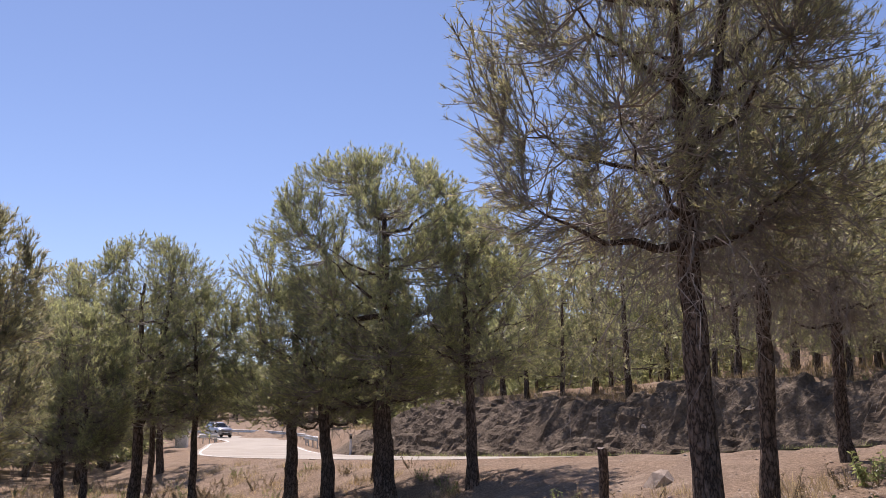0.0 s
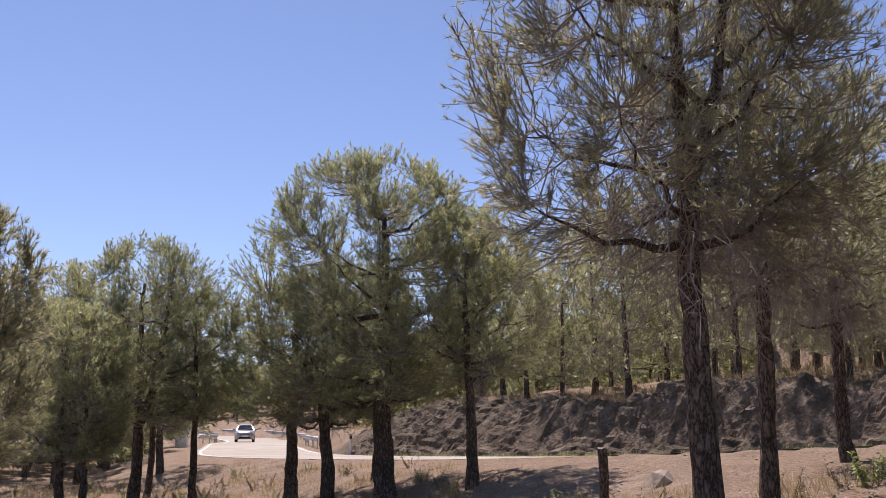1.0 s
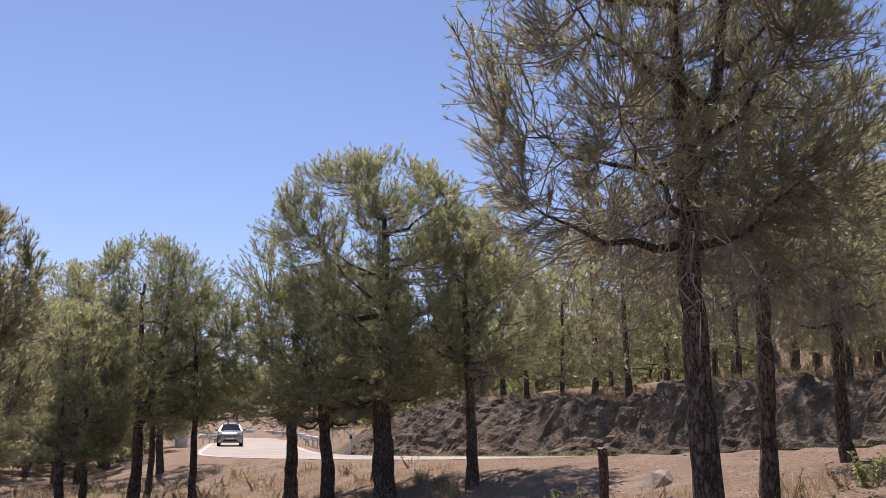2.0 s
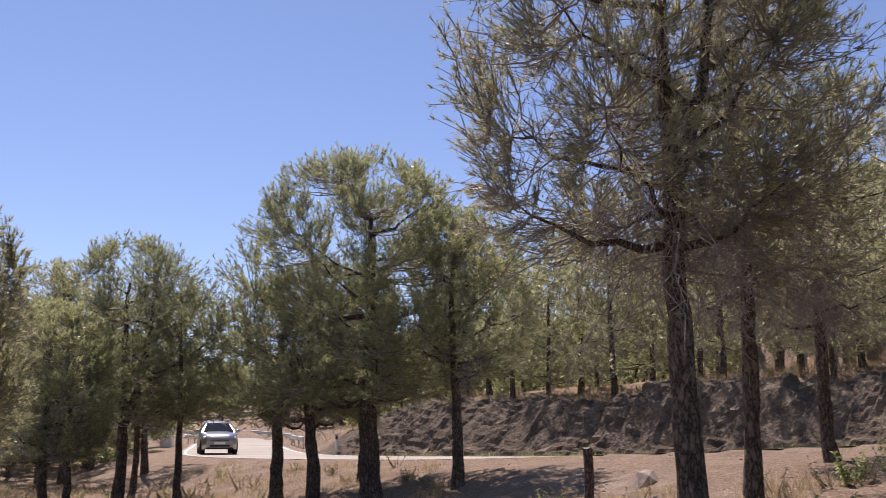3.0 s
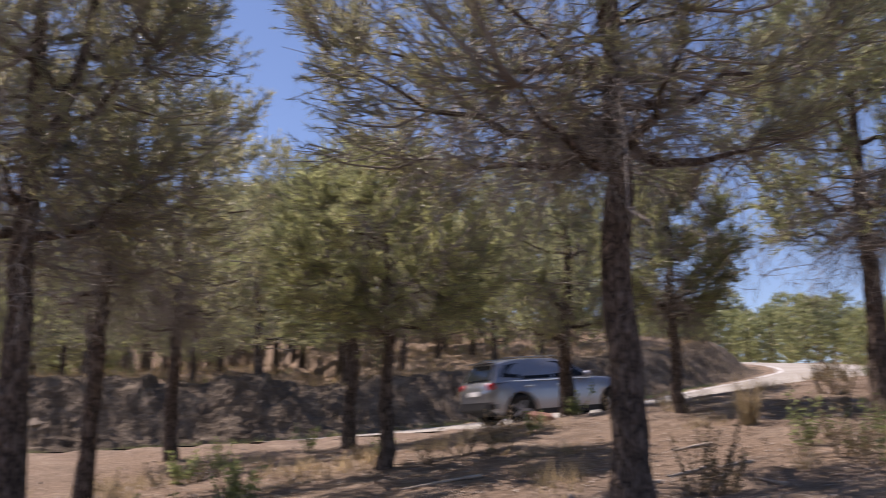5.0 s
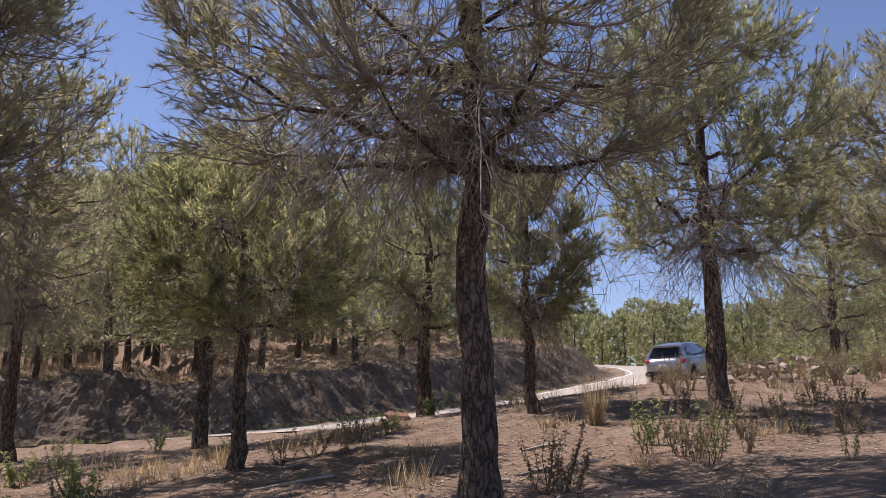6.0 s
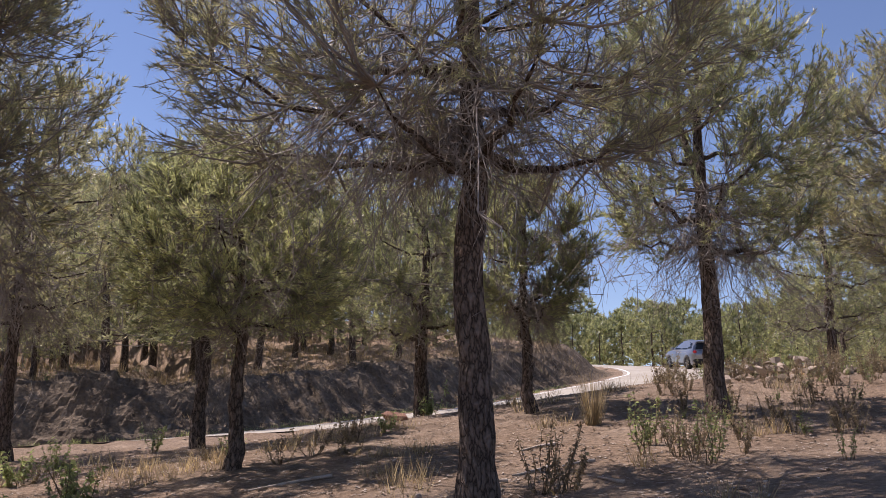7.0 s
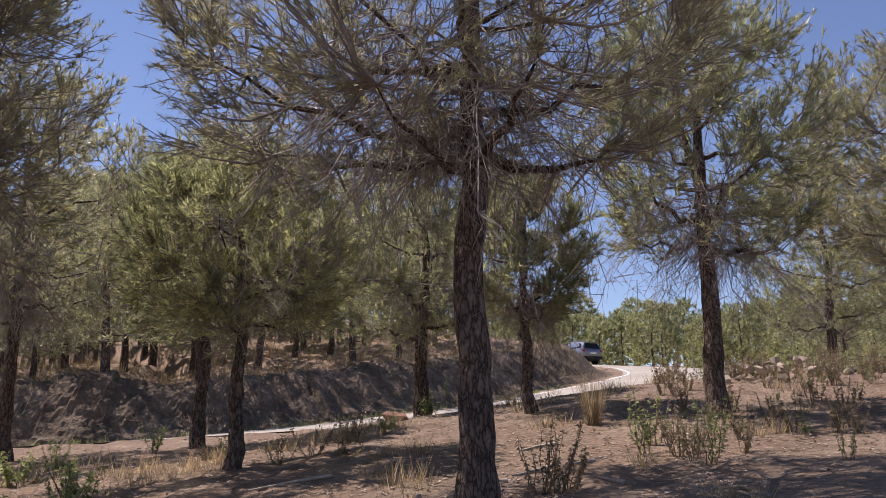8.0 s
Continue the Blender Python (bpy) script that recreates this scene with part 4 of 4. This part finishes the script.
def build_roadside():
    guard_rail(26, 97, HALF + 0.9, "galvanised steel guard rail along the outside of the bend")
    guard_rail(22, 83, -HALF - 0.7, "galvanised steel guard rail along the inside of the bend")
    # yellow bend sign
    root = new("road_sign")
    bm = bmesh.new()
    bmesh.ops.create_cone(bm, cap_ends=True, segments=10, radius1=0.035, radius2=0.035, depth=2.0)
    bmesh.ops.translate(bm, vec=(0, 0, 0.8), verts=bm.verts)
    part("post", bm, STEEL, root)
    bm = bmesh.new()
    bmesh.ops.create_cube(bm, size=1)
    bmesh.ops.scale(bm, vec=(0.62, 0.03, 0.72), verts=bm.verts)
    bmesh.ops.translate(bm, vec=(0, -0.05, 1.6), verts=bm.verts)
    bmesh.ops.bevel(bm, geom=bm.edges[:], offset=0.012, segments=1, affect="EDGES")
    part("panel", bm, YELLOW, root, "faded yellow sign panel")
    x, y, z = beside(52.5, HALF + 1.6)
    root.matrix_basis = pose(x, y, z, 0, 0, -10)
    tagged(root, "small yellow road sign on a steel post behind the rail", "road sign")
    # white block and marker post
    bm = bmesh.new()
    bmesh.ops.create_cube(bm, size=1)
    bmesh.ops.scale(bm, vec=(0.85, 0.6, 1.0), verts=bm.verts)
    bmesh.ops.bevel(bm, geom=bm.edges[:], offset=0.06, segments=2, affect="EDGES")
    ob = part("concrete_block", bm, PAINT, None)
    x, y = -19.2, 70.0
    ob.location = (x, y, ground_z(x, y) + 0.42)
    tagged(ob, "whitewashed concrete block beside the road", "concrete block")
    root = new("marker_post")
    bm = bmesh.new()
    bmesh.ops.create_cone(bm, cap_ends=True, segments=8, radius1=0.07, radius2=0.05, depth=1.1)
    bmesh.ops.translate(bm, vec=(0, 0, 0.5), verts=bm.verts)
    part("post", bm, PAINT, root)
    bm = bmesh.new()
    bmesh.ops.create_cone(bm, cap_ends=True, segments=8, radius1=0.068, radius2=0.064, depth=0.16)
    bmesh.ops.translate(bm, vec=(0, 0, 0.88), verts=bm.verts)
    part("band", bm, BLACK, root, "black band")
    x, y, z = beside(s_near(-8.2, 46), HALF + 0.7)
    root.matrix_basis = pose(x, y, z - 0.05)
    tagged(root, "white plastic marker post at the road's edge", "marker post")


RED_BLOCK = noisy("red_block", [(0.3, (0.20, 0.10, 0.07)), (0.7, (0.33, 0.18, 0.13))], 4, 25, 0.9, 0.5, 0.02)
WOOD_CHIP = noisy("bleached_wood", [(0.3, (0.30, 0.25, 0.20)), (0.7, (0.55, 0.48, 0.40))], 5, 50, 0.85)
YELLOW = noisy("faded_yellow", [(0.3, (0.45, 0.36, 0.05)), (0.7, (0.60, 0.50, 0.10))], 3, 30, 0.6, dirt=0.2)
BLACK = noisy("black_plastic", [(0.3, (0.015, 0.015, 0.016)), (0.7, (0.03, 0.03, 0.03))], 3, 60, 0.55, 0.2, 0.003)
build_stones()
build_grass()
build_weeds()
build_stump()
build_sticks()
build_roadside()


# ---- the car ----
def car_paint():
    m, n, l, b = material("silver_paint", 0.28, 0.75, 0.5)
    c = ramp(n, l, noise_node(n, l, 900, 2), [(0.35, (0.27, 0.28, 0.30)), (0.65, (0.37, 0.38, 0.40))])
    d = ramp(n, l, noise_node(n, l, 2.2, 4), [(0.35, (0.88, 0.86, 0.82)), (0.7, (1, 1, 1))])
    l.new(mix(n, l, 1.0, c, d, "MULTIPLY"), b.inputs["Base Color"])
    b.inputs["Coat Weight"].default_value = 0.7
    b.inputs["Coat Roughness"].default_value = 0.06
    return m


def dark_glass():
    m, n, l, b = material("tinted_glass", 0.04, 0.0, 0.22)
    b.inputs["Base Color"].default_value = (0.012, 0.015, 0.017, 1)
    return m


WHEELS = (1.30, -1.37)
TYRE_R = 0.365


def top_line(x):
    """Height of the bonnet, belt and tail along the car."""
    return float(np.interp(x, [-2.2, -2.12, -1.9, -0.5, 0.75, 1.3, 1.8, 2.05, 2.15], [0.86, 1.02, 1.08, 1.05, 1.06, 1.01, 0.94, 0.84, 0.72]))


def half_width(x):
    return float(np.interp(x, [-2.2, -2.05, -1.6, -0.6, 0.8, 1.6, 1.95, 2.15], [0.72, 0.82, 0.885, 0.885, 0.885, 0.87, 0.79, 0.62]))


def build_car():
    PAINTWORK, GLASS = car_paint(), dark_glass()
    RUBBER = noisy("tyre_rubber", [(0.3, (0.012, 0.012, 0.012)), (0.7, (0.028, 0.027, 0.026))], 6, 60, 0.85, 0.3, 0.004)
    ALLOY = noisy("alloy", [(0.3, (0.22, 0.22, 0.22)), (0.7, (0.32, 0.32, 0.32))], 6, 60, 0.35, 0.05, 0.002, metal=0.85, dirt=0.2)
    RED, _, _, rb = material("red_lens", 0.15, 0, 0.5)
    rb.inputs["Base Color"].default_value = (0.35, 0.012, 0.012, 1)
    LENS, _, _, lb = material("clear_lens", 0.08, 0.3, 0.7)
    lb.inputs["Base Color"].default_value = (0.70, 0.72, 0.74, 1)
    root = new("car")

    # body: rings from station to station, arches left open over the wheels
    xs = sorted(set(np.round(np.concatenate([np.linspace(-2.2, 2.15, 44), *[w + 0.43 * np.cos(np.linspace(0, np.pi, 15)) for w in WHEELS]]), 4)))
    v, f = [], []
    for x in xs:
        arch = max([math.sqrt(max(0, 0.43 ** 2 - (x - w) ** 2)) + 0.33 if abs(x - w) <= 0.43 else 0 for w in WHEELS])
        low = max(float(np.interp(x, [-2.2, -1.9, 1.9, 2.15], [0.42, 0.24, 0.22, 0.34])), arch)
        w, t = half_width(x), top_line(x)
        mid = max(low + 0.02, 0.55)
        ring = [(w * 0.90, low), (w * 0.985, low + 0.03), (w * 1.0, max(mid, low + 0.05)), (w * 0.985, max(0.80, low + 0.07)), (w * 0.955, t - 0.05), (w * 0.90, t),
                (w * 0.5, t + 0.035), (0, t + 0.045)]
        ring = [(y, min(z, t + 0.045)) for y, z in ring]
        pts = ring + [(-y, z) for y, z in ring[-2::-1]]
        v += [(x, y, z) for y, z in pts]
    m = len(pts)
    for i in range(len(xs) - 1):
        for k in range(m - 1):
            f.append((i * m + k, (i + 1) * m + k, (i + 1) * m + k + 1, i * m + k + 1))
    for i in (0, len(xs) - 1):
        for k in range(m // 2):
            f.append((i * m + k, i * m + k + 1, i * m + m - 2 - k, i * m + m - 1 - k))
    body = mesh_object("body", v, np.array(f), PAINTWORK, root, True, "metallic silver bodywork")
    body.modifiers.new("edge", "EDGE_SPLIT").split_angle = radians(50)

    def slab(name, pts, depth, mat, parent, label=""):
        """A thin plate: its outline pushed by depth along its normal."""
        bm = bmesh.new()
        p = [Vector(q) for q in pts]
        n = (p[1] - p[0]).cross(p[2] - p[0]).normalized()
        a = [bm.verts.new(q + n * depth) for q in p]
        b = [bm.verts.new(q - n * 0.01) for q in p]
        bm.faces.new(a)
        bm.faces.new(b[::-1])
        for i in range(len(p)):
            bm.faces.new((a[i - 1], b[i - 1], b[i], a[i]))
        bmesh.ops.recalc_face_normals(bm, faces=bm.faces[:])
        return part(name, bm, mat, parent, label)

    # cabin: a closed shell in paint, its panes set on it
    RB, RT = 0.83, 0.60
    base_pts = [(0.80, 1.05), (-2.08, 1.05)]
    roof = [(0.02, 1.50), (-0.25, 1.575), (-0.9, 1.60), (-1.5, 1.575), (-1.88, 1.50)]
    sec = []
    for k, (x, z) in enumerate(roof):
        bx = np.interp(k, [0, 4], [0.80, -2.10])
        sec.append((bx, x, z))
    v, f = [], []
    for bx, x, z in sec:
        w = RT * (1.0 if -1.6 < x < -0.1 else 0.95)
        ring = [(bx, RB, 1.03), ((bx + x) / 2, (RB + w) / 2 + 0.035, (1.03 + z) / 2), (x, w, z - 0.03), (x, w * 0.8, z + 0.005), (x, 0, z + 0.02)]
        v += ring + [(a, -b, c) for a, b, c in ring[-2::-1]]
    m = 9
    for i in range(len(sec) - 1):
        for k in range(m - 1):
            f.append((i * m + k, (i + 1) * m + k, (i + 1) * m + k + 1, i * m + k + 1))
    for i in (0, len(sec) - 1):
        for k in range(m // 2):
            f.append((i * m + k, i * m + k + 1, i * m + m - 2 - k, i * m + m - 1 - k))
    mesh_object("cabin", v, np.array(f), PAINTWORK, root, True, "silver roof and pillars").modifiers.new("edge", "EDGE_SPLIT").split_angle = radians(35)
    slab("windscreen", [(0.77, -0.72, 1.08), (0.77, 0.72, 1.08), (0.06, 0.53, 1.48), (0.06, -0.53, 1.48)], 0.016, GLASS, root, "raked dark windscreen")
    slab("rear_window", [(-2.09, 0.66, 1.12), (-2.09, -0.66, 1.12), (-1.90, -0.52, 1.47), (-1.90, 0.52, 1.47)], 0.014, GLASS, root, "dark rear window")

    def side_y(x, z):
        q = (z - 1.03) / 0.5
        return RB + (RT - RB) * q + 0.14 * q * (1 - q)
    for sgn in (1, -1):
        for name, outline in (("front_window", [(0.58, 1.09), (-0.40, 1.09), (-0.40, 1.50), (0.02, 1.46)]), ("rear_door_window", [(-0.46, 1.09), (-1.28, 1.09), (-1.28, 1.50), (-0.46, 1.51)]),
                              ("quarter_window", [(-1.34, 1.12), (-1.86, 1.17), (-1.66, 1.44), (-1.34, 1.49)])):
            pts = [(x, sgn * side_y(x, z), z) for x, z in outline]
            slab(name, pts if sgn < 0 else pts[::-1], 0.024, GLASS, root, "dark tinted side window")
        # bright waist line, sill, handles, mirror
        slab("waist_trim", [(a, sgn * (half_width(a) * 0.955 + 0.004), top_line(a) - 0.035) for a in (0.7, -1.9)][::1] + [(a, sgn * (half_width(a) * 0.955 + 0.004), top_line(a) - 0.01) for a in (-1.9, 0.7)], 0.008, LENS, root, "bright waist trim")
        slab("sill", [(0.86, sgn * 0.875, 0.24), (-0.93, sgn * 0.875, 0.24), (-0.93, sgn * 0.885, 0.36), (0.86, sgn * 0.885, 0.36)], 0.012, BLACK, root, "black plastic sill")
        for hx in (-0.25, -1.12):
            bm = bmesh.new()
            bmesh.ops.create_cube(bm, size=1)
            bmesh.ops.scale(bm, vec=(0.20, 0.05, 0.035), verts=bm.verts)
            bmesh.ops.translate(bm, vec=(hx, sgn * 0.875, 0.92), verts=bm.verts)
            bmesh.ops.bevel(bm, geom=bm.edges[:], offset=0.012, segments=2, affect="EDGES")
            part("door_handle", bm, LENS, root, "bright door handle")
        bm = bmesh.new()
        bmesh.ops.create_uvsphere(bm, u_segments=12, v_segments=8, radius=0.5)
        bmesh.ops.scale(bm, vec=(0.14, 0.24, 0.17), verts=bm.verts)
        bmesh.ops.translate(bm, vec=(0.48, sgn * 0.97, 1.12), verts=bm.verts)
        part("wing_mirror", bm, PAINTWORK, root, "silver wing mirror", True)
        bm = bmesh.new()
        bmesh.ops.create_cube(bm, size=1)
        bmesh.ops.scale(bm, vec=(1.5, 0.04, 0.03), verts=bm.verts)
        bmesh.ops.translate(bm, vec=(-0.85, sgn * 0.52, 1.63), verts=bm.verts)
        bmesh.ops.bevel(bm, geom=bm.edges[:], offset=0.01, segments=2, affect="EDGES")
        part("roof_rail", bm, ALLOY, root, "silver roof rail")
        for name, loc, sc, mt, lab in (("headlight", (1.90, sgn * 0.68, 0.80), (0.34, 0.30, 0.13), LENS, "swept clear headlight"),
                                       ("fog_light", (2.05, sgn * 0.60, 0.47), (0.12, 0.16, 0.10), LENS, "round fog light"),
                                       ("tail_light", (-2.09, sgn * 0.70, 0.95), (0.22, 0.22, 0.20), RED, "red tail light")):
            bm = bmesh.new()
            bmesh.ops.create_uvsphere(bm, u_segments=12, v_segments=8, radius=0.5)
            bmesh.ops.scale(bm, vec=sc, verts=bm.verts)
            bmesh.ops.translate(bm, vec=loc, verts=bm.verts)
            part(name, bm, mt, root, lab, True)
        for wx in WHEELS:
            wheel = new("wheel")
            wheel.parent = root
            wheel.location = (wx, sgn * 0.77, TYRE_R)
            prof = [(0.24, -0.11), (0.33, -0.12), (0.358, -0.10), (0.365, -0.05), (0.365, 0.05), (0.358, 0.10), (0.33, 0.12), (0.24, 0.11)]
            v, f, m = [], [], len(prof)
            for i in range(28):
                a = i * 2 * math.pi / 28
                v += [(r * math.cos(a), y, r * math.sin(a)) for r, y in prof]
                f += [(i * m + k, i * m + (k + 1) % m, ((i + 1) % 28) * m + (k + 1) % m, ((i + 1) % 28) * m + k) for k in range(m)]
            mesh_object("tyre", v, np.array(f), RUBBER, wheel, True, "black rubber tyre")
            bm = bmesh.new()
            for i in range(5):
                r = bmesh.ops.create_cube(bm, size=1)["verts"]
                bmesh.ops.scale(bm, vec=(0.22, 0.03, 0.07), verts=r)
                bmesh.ops.translate(bm, vec=(0.13, sgn * 0.085, 0), verts=r)
                bmesh.ops.rotate(bm, cent=(0, 0, 0), matrix=Matrix.Rotation(i * 2 * math.pi / 5, 3, "Y"), verts=r)
            r = bmesh.ops.create_cone(bm, cap_ends=True, segments=16, radius1=0.05, radius2=0.04, depth=0.04)["verts"]
            bmesh.ops.rotate(bm, cent=(0, 0, 0), matrix=Matrix.Rotation(math.pi / 2, 3, "X"), verts=r)
            bmesh.ops.translate(bm, vec=(0, sgn * 0.095, 0), verts=r)
            part("rim", bm, ALLOY, wheel, "five-spoke alloy rim")
            bm = bmesh.new()
            r = bmesh.ops.create_cone(bm, cap_ends=True, segments=24, radius1=0.245, radius2=0.245, depth=0.10)["verts"]
            bmesh.ops.rotate(bm, cent=(0, 0, 0), matrix=Matrix.Rotation(math.pi / 2, 3, "X"), verts=r)
            part("hub", bm, BLACK, wheel, "dark brake and hub behind the spokes")
            WHEEL_OBS.append(wheel)
    # front: grille, bumper, plate; back: bumper, plate; floor
    for name, loc, sc, mt, lab, bev in (("grille", (2.05, 0, 0.68), (0.20, 0.92, 0.16), BLACK, "black grille", 0.03), ("air_intake", (2.05, 0, 0.42), (0.22, 1.0, 0.16), BLACK, "black lower air intake", 0.03),
                                        ("front_plate", (2.165, 0, 0.54), (0.02, 0.52, 0.11), PAINT, "white number plate", 0.004), ("rear_plate", (-2.205, 0, 0.80), (0.02, 0.52, 0.11), PAINT, "white number plate", 0.004),
                                        ("rear_bumper", (-2.12, 0, 0.48), (0.28, 1.62, 0.22), BLACK, "dark rear bumper", 0.05), ("floor_pan", (-0.03, 0, 0.40), (4.0, 1.36, 0.30), BLACK, "dark underside", 0.05),
                                        ("badge_bar", (2.155, 0, 0.71), (0.02, 0.80, 0.025), ALLOY, "bright grille bar", 0.004), ("spoiler", (-1.93, 0, 1.54), (0.28, 1.05, 0.03), PAINTWORK, "silver roof spoiler", 0.012)):
        bm = bmesh.new()
        bmesh.ops.create_cube(bm, size=1)
        bmesh.ops.scale(bm, vec=sc, verts=bm.verts)
        bmesh.ops.translate(bm, vec=loc, verts=bm.verts)
        bmesh.ops.bevel(bm, geom=bm.edges[:], offset=bev, segments=2, affect="EDGES")
        part(name, bm, mt, root, lab)
    root.scale = (1.02, 1.02, 1.02)
    return tagged(root, "silver compact sport utility car driving along the road", "car")


def motions():
    times, dist = [t for t, _ in DRIVE], [s for _, s in DRIVE]
    s_of = lambda t: float(np.interp(t, times, dist))
    steps = [k / 10 for k in range(81)]
    smooth_s = np.array([np.mean([s_of(min(8, max(0, t + d))) for d in np.linspace(-0.15, 0.15, 7)]) for t in steps])
    rows = []
    for t, s in zip(steps, smooth_s):
        x, y, z = beside(s, -1.5)
        p, d = way_at(s)
        up, dn = way_at(s + 1.3)[0][2], way_at(s - 1.3)[0][2]
        rows.append((t, pose(x, y, z + 0.005, 0, -math.degrees(math.atan2(up - dn, 2.6)), math.degrees(math.atan2(d[1], d[0])))))
    walk(car, rows)
    # the rims repeat every 72 degrees, so each step turns by the rolled angle less whole repeats
    for wheel in WHEEL_OBS:
        at, turn, out, last = wheel.location.copy(), 0.0, [], smooth_s[0]
        for k in range(241):
            s = float(np.interp(k / 30, steps, smooth_s))
            turn += math.degrees((s - last) / TYRE_R) % 72
            last = s
            out.append((k / 30, pose(at[0], at[1], at[2], 0, turn % 360, 0)))
        walk(wheel, out)


WHEEL_OBS = []
DRIVE = [(0.0, 49.2), (0.3, 54.8), (0.6, 60.2), (1.0, 68.0), (1.3, 74.2), (1.7, 82.0), (2.2, 92.0), (2.8, 104.2), (3.0, 109.0), (3.2, 114.2),
         (3.5, 121.3), (4.0, 132.4), (4.5, 142.3), (5.0, 150.9), (5.2, 154.5), (5.8, 165.0), (6.3, 173.4), (6.5, 176.6), (6.8, 181.0), (7.0, 183.4), (7.2, 186.2),
         (7.5, 191.0), (7.8, 195.7), (8.0, 199.0)]
car = build_car()
motions()
